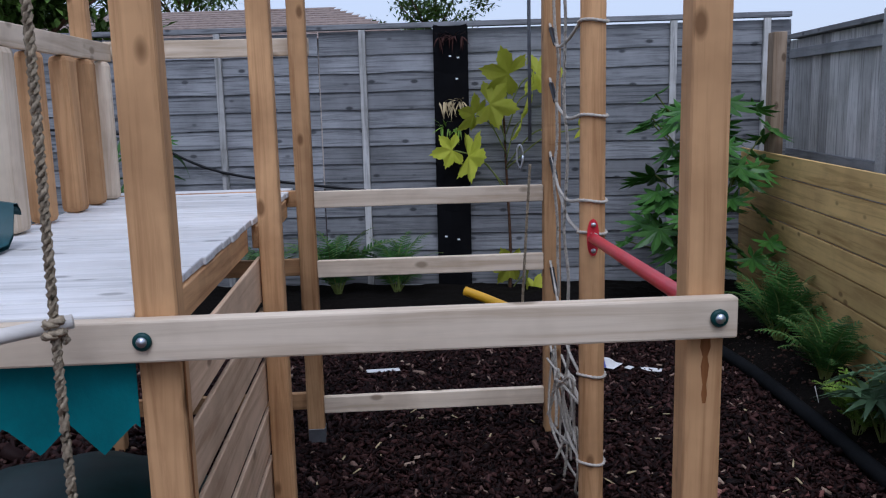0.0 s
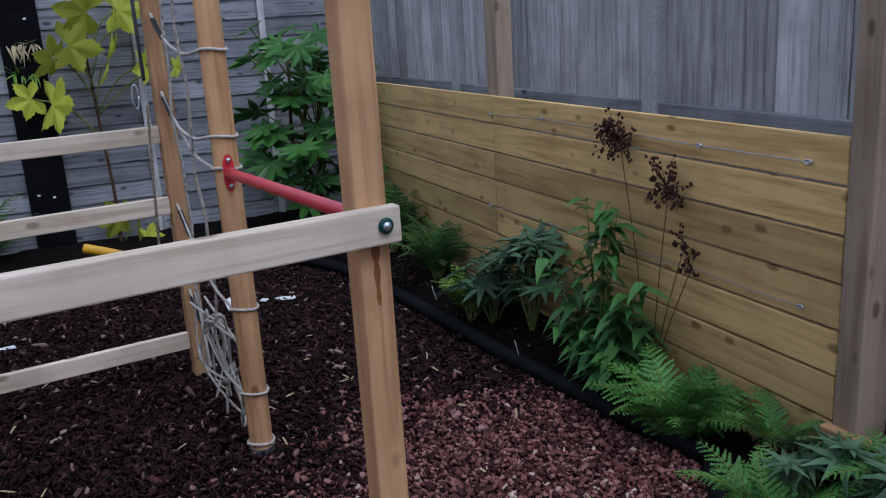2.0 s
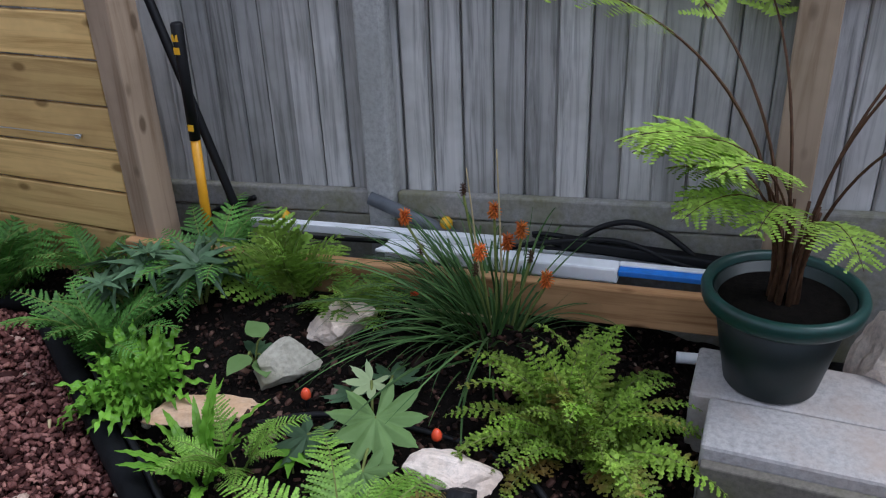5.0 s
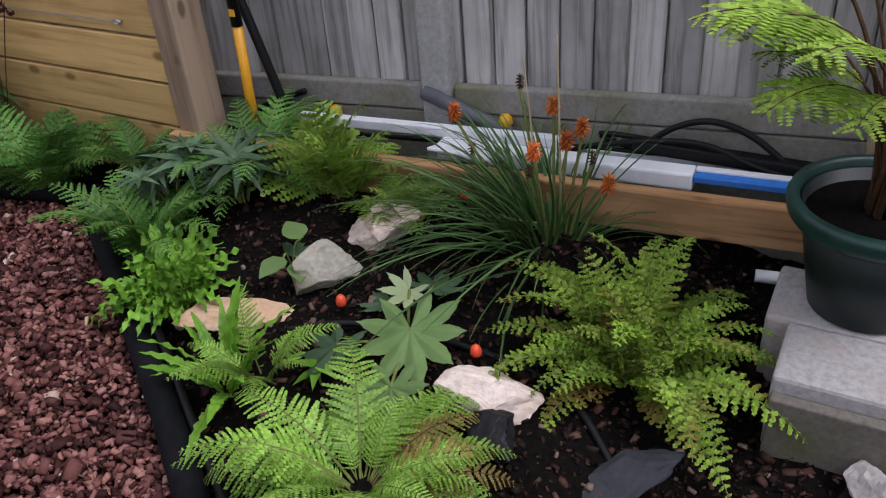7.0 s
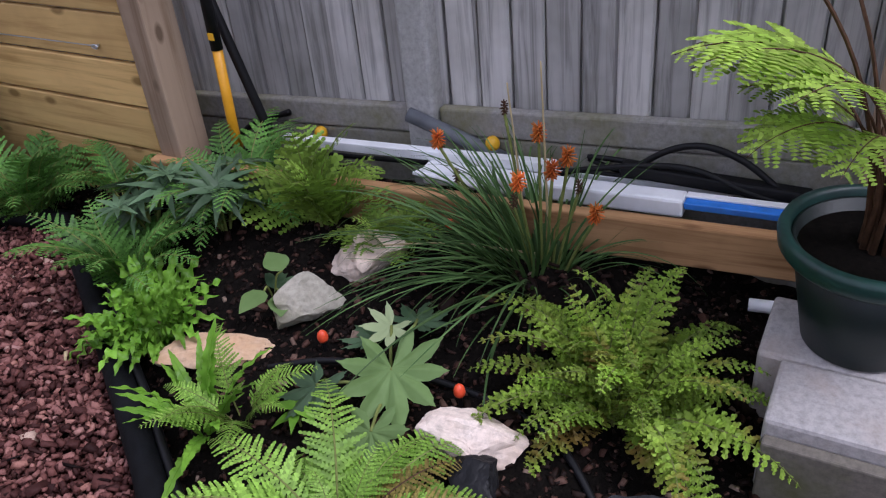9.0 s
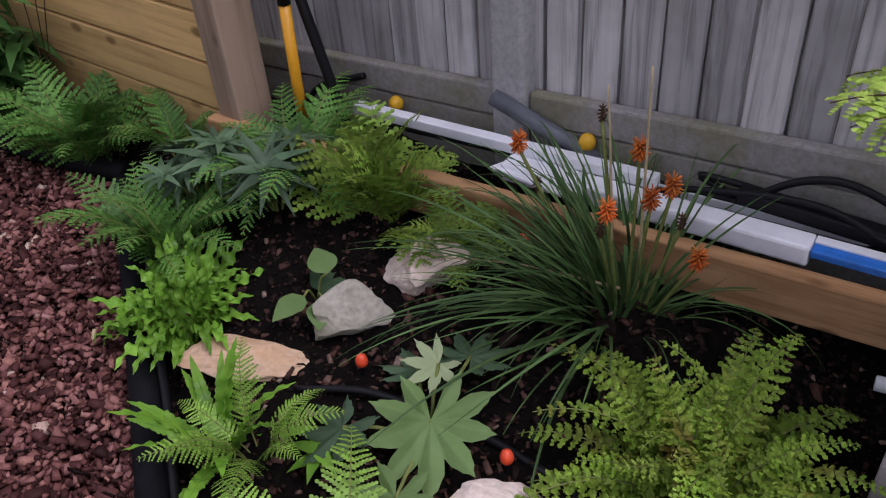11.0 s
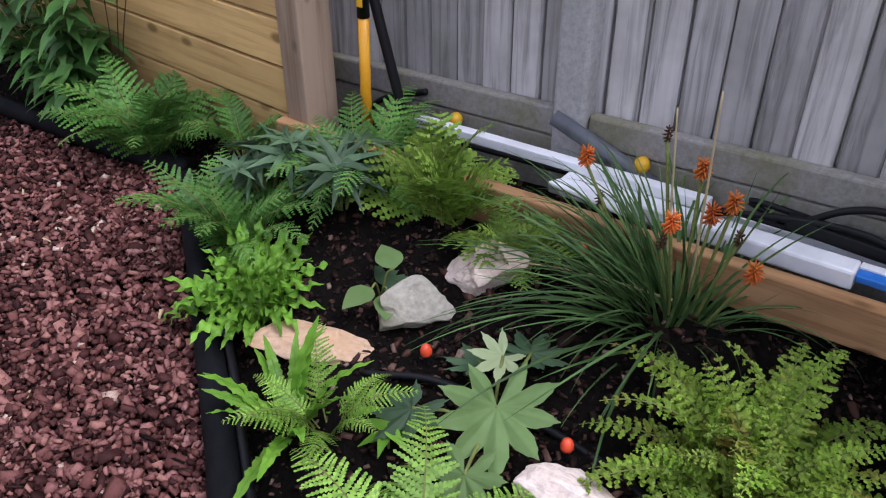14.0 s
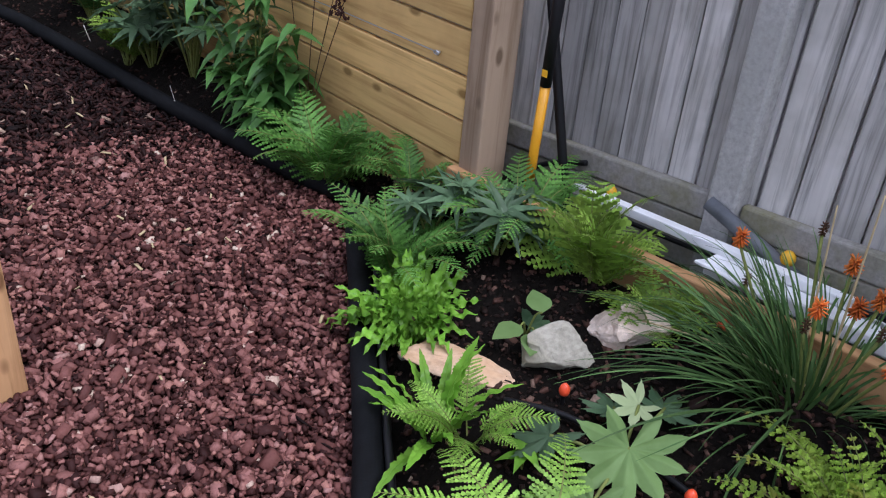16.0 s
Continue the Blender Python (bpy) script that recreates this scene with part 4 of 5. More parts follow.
for x, y, n, sd, sz, ms, lb in ((2.26, 1.50, 24, 9, 1.05, FMID, "bushy fern against the foot of the plank wall"), (2.34, 1.10, 8, 10, 0.62, FMID, "small fern by the timber post"),
                                (2.17, 3.05, 20, 11, 1.0, FYEL, "yellow-green fern beside the plank wall"), (2.24, 3.65, 22, 12, 1.25, FDARK, "dark green fern near the garden corner"),
                                (2.22, 4.35, 20, 13, 1.5, FDARK, "dark green fern near the garden corner"), (-0.72, 5.72, 18, 14, 1.75, FDARK, "deep green fern at the foot of the back fence"),
                                (-0.26, 5.78, 14, 15, 1.5, FDARK, "deep green fern at the foot of the back fence"), (-1.36, 5.76, 14, 16, 1.6, FDARK, "deep green fern at the foot of the back fence")):
    spread(bed_plant("fern", lb, "fern", x, y), ms, n, sd, (sz * 0.8, sz * 1.1), (0, 24))

spread(bed_plant("fern", "small pale fern beside the poker plant", "fern", 2.33, 0.08, -0.03), FYEL, 12, 17, (0.5, 0.75), (-5, 25))

# tall fern in a pot on the blocks
pot = thing("plant_pot", "large dark green plastic plant pot standing on concrete blocks", "plant pot", at=pose(2.375, -1.09, 0.202))
part("tub", Shape().lathe([(0.0, 0.0), (0.108, 0.0), (0.116, 0.006), (0.168, 0.26), (0.160, 0.26), (0.108, 0.012), (0.0, 0.012)], 56).mesh("tub", POTGREEN, True), pot)
part("rim", Shape().lathe([(0.166, 0.236), (0.186, 0.230), (0.193, 0.240), (0.197, 0.264), (0.192, 0.277), (0.178, 0.280), (0.171, 0.272), (0.167, 0.244)], 56).mesh("rim", POTRIM, True), pot, "paler green rolled rim")
part("compost", Shape().lathe([(0.0, 0.240), (0.06, 0.244), (0.12, 0.232), (0.166, 0.232)], 44).mesh("compost", SOIL, True), pot, "dark compost")
pf = thing("potted_fern", "tall bright green fern with brown stems in the pot", "fern", at=pose(2.375, -1.09, 0.43))
for k, (az, sc, tl) in enumerate(((60, 1.0, 2), (104, 1.04, 3), (230, 0.9, 4), (270, 1.0, 6), (310, 1.0, 4), (20, 1.0, 6))):
    part("frond", FPOT[k % 3], pf, "", pose(0.03 * math.cos(radians(az)), 0.03 * math.sin(radians(az)), 0, 0, -tl, az) @ Matrix.Scale(sc, 4))
for k, (az, sc, tl) in enumerate(((112, 1.05, 10), (140, 0.85, 10), (92, 0.95, 12), (200, 0.8, 8), (125, 0.72, 8), (76, 1.0, 6), (150, 0.95, 16), (118, 1.05, 15), (102, 0.78, 14), (165, 0.8, 14))):
    part("frond", FPOTLOW[k % 2], pf, "", pose(0.03 * math.cos(radians(az)), 0.03 * math.sin(radians(az)), 0, 0, -tl, az) @ Matrix.Scale(sc * 1.06, 4))
for k in range(9):
    a = k * 0.7
    part("stem", Shape().tube([(0.035 * math.cos(a), 0.035 * math.sin(a), -0.01), (0.03 * math.cos(a + 0.3), 0.03 * math.sin(a + 0.3), 0.12), (0.05 * math.cos(a + 0.2), 0.05 * math.sin(a + 0.2), 0.26)], [0.008, 0.006, 0.004], 7).mesh("stem", STEM, True), pf, "brown stem")


def lobed_leaf(mat, lobes, radius, depth, cup, name, tooth=0.0, seed=0, spreadangle=320):
    """A palmate leaf in the xy plane, its stalk at the origin; x is the middle lobe."""
    r = random.Random(seed)
    s = Shape()
    rim = []
    steps = 10
    for k in range(lobes):
        mid = radians(-spreadangle / 2 + spreadangle * (k + 0.5) / lobes)
        half = radians(spreadangle / lobes / 2)
        size = radius * (1 - 0.30 * abs(2 * (k + 0.5) / lobes - 1) ** 1.5) * r.uniform(0.93, 1.05)
        for i in range(steps):
            t = (i / (steps)) * 2 - 1
            w = 1 - abs(t)
            rad = size * (1 - depth + depth * w ** 0.75) * (1 + tooth * (1 if i % 2 else -1) * (0.4 + 0.6 * w))
            rim.append((mid + half * t * (0.45 + 0.55 * (1 - w) + 0.25 * w), rad, w))
    s.v.append((0, 0, 0))
    for f in (0.35, 0.7, 1.0):
        for a, rad, w in rim:
            z = cup * rad * f * f - 0.10 * radius * (1 - w) * f + r.uniform(-0.006, 0.006) * radius
            s.v.append((rad * f * math.cos(a), rad * f * math.sin(a), z))
    n = len(rim)
    for j in range(n - 1):
        s.f.append((0, 1 + j, 2 + j))
        for q in range(2):
            a = 1 + q * n + j
            s.f.append((a, a + n, a + n + 1, a + 1))
    return s.mesh(name, mat, True)


def narrow_palm(mat, count, length, width, name, seed, arc=300, droop=0.5):
    """A whorl of narrow leaflets from one point."""
    r = random.Random(seed)
    s = Shape()
    for k in range(count):
        a = radians(-arc / 2 + arc * k / (count - 1))
        d = (math.cos(a), math.sin(a), 0.22 + r.uniform(-0.08, 0.1))
        s.leaf((0, 0, 0), d, (0, 0, 1), length * r.uniform(0.8, 1.05), width, 0.18, droop * r.uniform(0.6, 1.2), 7, 0.15)
    return s.mesh(name, mat, True)


def stalk(plant, top, r=0.004, mat=GREENSTEM, base=(0, 0, 0)):
    b, t = Vector(base), Vector(top)
    mid = b.lerp(t, 0.5) + Vector((0, 0, 0.03))
    return part("stalk", Shape().tube(bent([b, mid, t], 5), [r * 1.15] + [r] * 10, 6).mesh("stalk", mat, True), plant)


# large palmate leaf and its young ones
big = bed_plant("palmate_plant", "young plant with one large soft green lobed leaf", "foliage plant", 1.90, -0.175)
LB = lobed_leaf(BIGLEAF, 9, 0.155, 0.46, 0.06, "large_leaf", 0.02, 3, 330)
LS = lobed_leaf(PALELEAF, 7, 0.075, 0.55, 0.35, "young_leaf", 0.04, 5, 300)
LM = lobed_leaf(BIGLEAF, 7, 0.10, 0.5, 0.05, "side_leaf", 0.04, 6, 320)
# LD: the side leaf in shade, the shade given by a darker leaf colour
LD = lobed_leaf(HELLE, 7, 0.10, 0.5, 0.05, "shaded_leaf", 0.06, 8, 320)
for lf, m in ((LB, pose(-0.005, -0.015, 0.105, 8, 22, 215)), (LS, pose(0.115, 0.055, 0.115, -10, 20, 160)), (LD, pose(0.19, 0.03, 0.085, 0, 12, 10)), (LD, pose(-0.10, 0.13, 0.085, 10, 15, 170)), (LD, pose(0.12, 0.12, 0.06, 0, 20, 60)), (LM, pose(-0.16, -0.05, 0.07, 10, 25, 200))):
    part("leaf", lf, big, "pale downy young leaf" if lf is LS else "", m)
    stalk(big, m.translation, 0.004)

# grey-green whorled plants
NP = [narrow_palm(HELLE, 10, 0.155, 0.031, "whorled_leaf", k, 310, 0.2) for k in range(3)]


def helle(x, y, n, seed, label, scale=1.0, high=0.17):
    r = random.Random(seed)
    p = bed_plant("hellebore", label, "foliage plant", x, y, -0.04)
    for k in range(n):
        a = 2 * math.pi * k / n + r.uniform(-0.4, 0.4)
        rad = r.uniform(0.02, 0.11) * scale
        top = (rad * math.cos(a), rad * math.sin(a), high * r.uniform(0.6, 1.15))
        part("leaf", NP[k % 3], p, "", pose(*top, r.uniform(-18, 18), r.uniform(5, 25), math.degrees(a)) @ Matrix.Scale(scale * r.uniform(0.75, 1.05), 4))
        stalk(p, top, 0.004)
    return p


helle(2.26, 0.60, 10, 1, "grey-green hellebore with narrow whorled leaves", 0.88, 0.22)
helle(2.20, 0.84, 8, 2, "small grey-green hellebore by the timber edge", 0.85, 0.20)
helle(2.29, 2.62, 16, 3, "whorled dark green plant beside the plank wall", 1.25, 0.45)
helle(2.22, 2.90, 12, 5, "whorled dark green plant beside the plank wall", 1.3, 0.34)

# small broad-leaved seedlings
RL = Shape().leaf((0, 0, 0), (1, 0, 0.1), (0, 0, 1), 0.095, 0.07, 0.06, 0.1, 8, 0.05, 0.7).mesh("round_leaf", BIGLEAF, True)
NL = Shape().leaf((0, 0, 0), (1, 0, 0.1), (0, 0, 1), 0.11, 0.032, 0.15, 0.3, 7, 0.1).mesh("narrow_leaf", HELLE, True)
sd = bed_plant("seedling", "broad-leaved seedling in bare soil", "seedling", 2.085, 0.30)
for m in (pose(0.02, -0.03, 0.095, 0, -6, 60), pose(-0.06, -0.03, 0.085, 0, 5, 175), pose(-0.03, -0.06, 0.06, 0, 0, 215)):
    part("leaf", RL, sd, "", m)
    stalk(sd, m.translation, 0.003)
for k in range(5):
    part("leaf", NL, sd, "narrow grey-green leaf", pose(0.01, 0, 0.035, 0, -5, -100 + k * 38))
sp = bed_plant("seedling", "small bright green seedling between ferns", "seedling", 1.74, -0.03)
SLF = Shape().leaf((0, 0, 0), (1, 0, 0.2), (0, 0, 1), 0.065, 0.028, 0.15, 0.3, 6, 0.1).mesh("seedling_leaf", LIME, True)
for k in range(7):
    part("leaf", SLF, sp, "", pose(0, 0, 0.05 + 0.008 * (k % 3), 0, 0, k * 51))
stalk(sp, (0, 0, 0.05), 0.003)

# red hot poker clump
kn = bed_plant("red_hot_poker", "clump of narrow blue-green leaves with orange flower spikes", "poker plant", 2.41, -0.34)


def blade(seed, length, lift, bend, w, sway=0.0):
    rib = arch(length, lift, bend, 12)
    s = Shape()
    for i, c in enumerate(rib):
        t = i / 12
        hw = w * 0.5 * (1 - t ** 2.2) + 0.0004
        y = sway * t * t
        s.v += [(c.x, y + hw, c.z + hw * 0.7), (c.x, y, c.z), (c.x, y - hw, c.z + hw * 0.7)]
    for i in range(12):
        a = 3 * i
        s.f += [(a, a + 1, a + 4, a + 3), (a + 1, a + 2, a + 5, a + 4)]
    return s.mesh("blade", GRASSY, True)


BL = [blade(k, ln, lf, bd, 0.0085, sw) for k, (ln, lf, bd, sw) in enumerate(((0.52, 70, 92, 0.05), (0.58, 48, 62, -0.07), (0.46, 86, 52, 0.06), (0.50, 60, 104, -0.04), (0.44, 76, 30, -0.05), (0.60, 42, 50, 0.09), (0.48, 56, 16, 0.03), (0.62, 66, 112, -0.1)))]
rk = random.Random(77)
for k in range(290):
    az = rk.uniform(0, 360)
    if rk.random() < 0.45:
        az = rk.uniform(55, 165)
    if 190 < az < 320 and rk.random() < 0.55:
        az = rk.uniform(40, 190)
    q = rk.random() ** 0.5 * 0.075
    part("blade", BL[rk.randrange(8)], kn, "", pose(q * math.cos(radians(az)), q * math.sin(radians(az)), 0, rk.uniform(-22, 22), rk.uniform(-10, 24), az + rk.uniform(-25, 25)) @ Matrix.Scale(rk.uniform(0.65, 1.1) * (0.72 if 180 < az < 330 else 1.0), 4))


def poker(dead):
    s = Shape()
    r = random.Random(9 + dead)
    for k in range(70 if not dead else 30):
        t = (k + 0.5) / 70 if not dead else (k + 0.5) / 30
        a = k * 2.4
        z = 0.045 * t
        rad = 0.008 + 0.004 * math.sin(t * math.pi)
        d = Vector((math.cos(a), math.sin(a), -1.1 + 1.9 * t))
        b = Vector((rad * 0.5 * math.cos(a), rad * 0.5 * math.sin(a), z))
        e = b + d.normalized() * (0.021 if not dead else 0.009) * r.uniform(0.65, 1.3)
        s.tube([b, b.lerp(e, 0.6), e], [0.0022, 0.0026, 0.0017], 5)
    s.tube([(0, 0, -0.01), (0, 0, 0.045)], 0.004, 6)
    return s.mesh("flower_head", STEM if dead else FLOWER, True)


PK, PD = poker(0), poker(1)
kz = kn.matrix_basis.translation.z
for x, y, h, dead in ((0.09, 0.04, 0.50 - kz, 0), (-0.065, 0.03, 0.445 - kz, 0), (0.015, -0.025, 0.445 - kz, 0), (0.03, -0.06, 0.48 - kz, 0), (-0.01, -0.145, 0.36 - kz, 0), (0.03, 0.295, 0.47 - kz, 0), (0.12, 0.145, 0.54 - kz, 1), (0.035, -0.085, 0.40 - kz, 1), (0.05, 0.26, 0.36 - kz, 1), (-0.05, 0.05, 0.38 - kz, 1)):
    st = part("flower_stem", Shape().tube(bent([(x * 0.3, y * 0.3, 0), (x * 0.6, y * 0.6, h * 0.5), (x, y, h)], 5), 0.0042, 6).mesh("flower_stem", GREENSTEM, True), kn, "green flower stem")
    part("flower_head", PD if dead else PK, st, "spent brown flower head" if dead else "orange-red flower spike", pose(x, y, h) @ Matrix.Scale(0.74, 4))
for a, b in (((0.05, 0.0, 0.05), (0.10, 0.035, 0.70 - kz)), ((0.05, 0.06, 0.05), (0.11, 0.13, 0.63 - kz)), ((0, 0.02, 0.1), (-0.16, 0.42, 0.13))):
    part("dry_stalk", Shape().tube(bent([a, Vector(a).lerp(Vector(b), 0.5) + Vector((0, 0, 0.02)), b], 5), [0.004 - 0.0002 * k for k in range(11)], 5).mesh("dry_stalk", TANSTEM, True), kn, "dry straw-coloured stalk")

# shrub with long leaves and dry heads against the planks
sh = bed_plant("shrub", "leafy evergreen shrub with long glossy leaves by the planks", "shrub", 2.27, 2.02)
SLV = [Shape().leaf((0, 0, 0), (1, 0, 0), (0, 0, 1), 0.13, 0.054, 0.2, 0.4 + 0.2 * k, 7, 0.1).mesh("shrub_leaf", SHRUB, True) for k in range(3)]
rs = random.Random(31)
for k in range(26):
    a = rs.uniform(0, 6.283)
    rad, h = rs.uniform(0.08, 0.30), rs.uniform(0.10, 0.62) if k > 5 else 0.78
    if k <= 5:
        rad = 0.09
    top = Vector((rad * math.cos(a) * 0.55, rad * math.sin(a) * 1.3, h))
    br = part("branch", Shape().tube(bent([(0, 0, 0), top * 0.5 + Vector((0, 0, 0.05)), top], 5), [0.006 - 0.0004 * q for q in range(11)], 6).mesh("branch", GREENSTEM, True), sh, "slender stem")
    for j in range(13):
        t = 0.35 + 0.65 * j / 12
        c = top * t + Vector((0, 0, 0.1 * t * (1 - t)))
        part("leaf", SLV[j % 3], br, "", pose(c.x, c.y, c.z, 0, rs.uniform(-30, 20), j * 137 + rs.uniform(-20, 20)) @ Matrix.Scale(rs.uniform(0.65, 1.1), 4))


def dry_head(seed, size, count):
    r = random.Random(seed)
    s = Shape()
    for k in range(count):
        d = Vector((r.uniform(-0.35, 0.2), r.uniform(-1, 1), r.uniform(-0.7, 0.9)))
        d = d.normalized() * size * r.uniform(0.35, 1)
        s.tube([(0, 0, 0), d * 0.55, d], [0.0022, 0.0014, 0.001], 4)
        for _ in range(3):
            e = d * r.uniform(0.7, 1.05) + Vector((r.uniform(-1, 1), r.uniform(-1, 1), r.uniform(-1, 1))) * size * 0.12
            s.tube([e, e + Vector((0.0, r.uniform(-0.012, 0.012), 0.010))], [0.006, 0.003], 5)
    return s.mesh("dry_head", SEED)


dr = bed_plant("dead_flower_stalks", "dead dark brown flower heads on thin stalks by the planks", "dead flowers", 2.34, 1.78)
z0 = dr.matrix_basis.translation.z
for y, z, sz, n in ((0.25, 1.08, 0.12, 60), (-0.06, 0.93, 0.12, 44), (-0.16, 0.74, 0.07, 10), (-0.20, 0.66, 0.06, 8)):
    st = part("stalk", Shape().tube(bent([(0, 0, 0), (0.02, y * 0.4, (z - z0) * 0.5), (0.04, y, z - z0)], 5), 0.0019, 5).mesh("stalk", STEM, True), dr)
    part("dry_head", dry_head(int(z * 100), sz, n), st, "", pose(0.03, y, z - z0))

# fatsia in the corner
ft = bed_plant("fatsia", "fatsia shrub with large glossy hand-shaped leaves in the corner", "shrub", 2.06, 5.30)
ft.matrix_basis = ft.matrix_basis @ Matrix.Scale(1.12, 4)
FL = [lobed_leaf(FATSIA, 8, 0.22, 0.62, 0.02, "fatsia_leaf", 0.03, 40 + k, 300) for k in range(3)]
rf = random.Random(15)
for k in range(70):
    a = rf.uniform(0, 6.283)
    lvl = k / 70
    rad = rf.uniform(0.10, 0.50) * (1.0 if lvl < 0.8 else 0.75)
    top = Vector((max(-0.70, min(0.38, rad * math.cos(a) - 0.12)), max(-0.5, min(0.24, rad * math.sin(a) - 0.05)), 0.28 + 1.05 * lvl + rf.uniform(-0.08, 0.08)))
    part("leaf", FL[k % 3], ft, "", pose(*top, rf.uniform(-25, 25), rf.uniform(10, 45), math.degrees(a)) @ Matrix.Scale(rf.uniform(0.6, 1.0), 4))
    if k % 2 == 0:
        part("stalk", Shape().tube(bent([(0.02 * math.cos(a), 0.02 * math.sin(a), top.z * 0.5), top * 0.5 + Vector((0, 0, top.z * 0.3)), top], 4), 0.005, 5).mesh("stalk", GREENSTEM, True), ft)
for k in range(3):
    part("trunk", Shape().tube(bent([(0.03 * k - 0.03, 0.02 * k, -0.02), (-0.08 * k, 0.03, 0.5), (-0.1 * k + 0.05, 0.0, 1.15)], 5), [0.016 - 0.0006 * q for q in range(11)], 7).mesh("trunk", STEM, True), ft, "bare brown trunk")

# fig with yellowing leaves on the back fence
fg = bed_plant("fig_tree", "young fig with a thin trunk and yellowing lobed leaves", "fig tree", 0.61, 5.92, -0.33)
fg.matrix_basis = fg.matrix_basis @ Matrix.Scale(1.235, 4)
part("trunk", Shape().tube(bent([(0, 0, -0.02), (0.02, 0.02, 0.5), (0.0, 0.06, 1.0), (-0.02, 0.05, 1.55)], 6), [0.013 - 0.0004 * q for q in range(19)], 8).mesh("trunk", STEM, True), fg)
FG = [lobed_leaf(FIG, 5, 0.20, 0.42, 0.05, "fig_leaf", 0.05, 60 + k, 290) for k in range(3)]
for k, (x, z, sc) in enumerate(((0.02, 1.62, 1.0), (0.14, 1.50, 1.0), (-0.10, 1.44, 0.95), (-0.20, 1.38, 0.8), (-0.24, 1.12, 1.05), (-0.34, 1.16, 0.7), (0.10, 1.34, 1.0), (0.19, 1.62, 0.9), (0.30, 1.30, 0.7), (0.46, 1.28, 0.5), (0.02, 0.42, 0.8), (0.12, 0.36, 0.8), (0.16, 0.26, 0.6))):
    br = part("branch", Shape().tube(bent([(0, 0.05, max(0.2, z - 0.25)), (x * 0.5, 0.02, z - 0.06), (x, 0.0, z)], 4), 0.005, 5).mesh("branch", GREENSTEM, True), fg)
    part("leaf", FG[k % 3], br, "", pose(x, -0.02, z, 65 + 12 * (k % 3), 10 * (k % 3) - 10, -90 + 35 * ((k * 7) % 5 - 2)) @ Matrix.Scale(sc, 4))

# ivy and bushes on the west part of the back fence
for x, y, n, h, rad, lb in ((-2.25, 5.88, 70, 1.30, 0.22, "tall green leafy climber on the back fence"), (-4.0, 5.6, 160, 1.35, 0.5, "dense green bush against the back fence")):
    bu = bed_plant("bush", lb, "bush", x, y)
    rr = random.Random(int(-x * 10))
    part("trunk", Shape().tube([(0, 0, -0.03), (0.02, 0.03, h * 0.5), (0, 0.05, h * 0.9)], [0.02, 0.014, 0.006], 7).mesh("trunk", STEM, True), bu)
    for k in range(n):
        a = rr.uniform(0, 6.283)
        q = rad * rr.random() ** 0.5
        z = h * rr.uniform(0.15, 1.0)
        part("leaf", SLV[k % 3] if k % 4 else FL[k % 3], bu, "", pose(q * math.cos(a), min(0.28, q * math.sin(a) * 0.6), z, rr.uniform(-30, 30), rr.uniform(-10, 50), math.degrees(a)) @ Matrix.Scale(rr.uniform(0.45, 0.7) if k % 4 == 0 else rr.uniform(0.9, 1.4), 4))

# ---- stones, blocks and clutter in the bed ----


def stone(name, x, y, size, mat, label, seed, turn=0, sink=0.25, tilt=(0, 0)):
    bm = bmesh.new()
    bmesh.ops.create_icosphere(bm, subdivisions=4, radius=0.5)
    r = random.Random(seed)
    cuts = [Vector((r.uniform(-1, 1), r.uniform(-1, 1), r.uniform(-0.5, 1))).normalized() for _ in range(11)]
    lims = [r.uniform(0.18, 0.40) for _ in cuts]
    for w in bm.verts:
        p = w.co.copy()
        for c, l in zip(cuts, lims):
            d = p.dot(c) - l
            if d > 0:
                p -= c * d * 0.92
        p += w.co.normalized() * (noise.noise(p * 4 + Vector((seed, 0, 0))) * 0.055 + noise.noise(p * 11) * 0.026 + noise.noise(p * 27) * 0.010)
        w.co = (p.x * size[0] * 1.25, p.y * size[1] * 1.25, p.z * size[2] * 1.25)
    me = bpy.data.meshes.new(name)
    bm.to_mesh(me)
    bm.free()
    me.materials.append(mat)
    ob = part(name, me, None, "", pose(x, y, soil_height(x, y) + size[2] * (0.5 - sink), tilt[0], tilt[1], turn))
    return tagged(ob, label, "rock", "rocks in the bed")


stone("rock", 2.245, 0.105, (0.215, 0.155, 0.12), PALESTONE, "pale angular rock set in the soil", 1, -55, 0.2)
stone("rock", 2.07, 0.185, (0.17, 0.13, 0.13), GREYSTONE, "grey lichened rock set in the soil", 2, -50, 0.2)
stone("rock", 1.87, 0.32, (0.32, 0.12, 0.06), ORANGESTONE, "flat orange-tinted rock half buried in soil", 3, -62, 0.15)
stone("rock", 1.83, -0.425, (0.23, 0.13, 0.11), PALESTONE, "pale rounded rock among the ferns", 4, -70, 0.2)
stone("rock", 1.82, -0.76, (0.24, 0.11, 0.06), DARKSTONE, "dark slate-like stone lying on the soil", 5, -35, 0.1)
stone("rock", 1.84, 0.50, (0.05, 0.04, 0.04), GREYSTONE, "small grey stone by the hose", 6, 20)

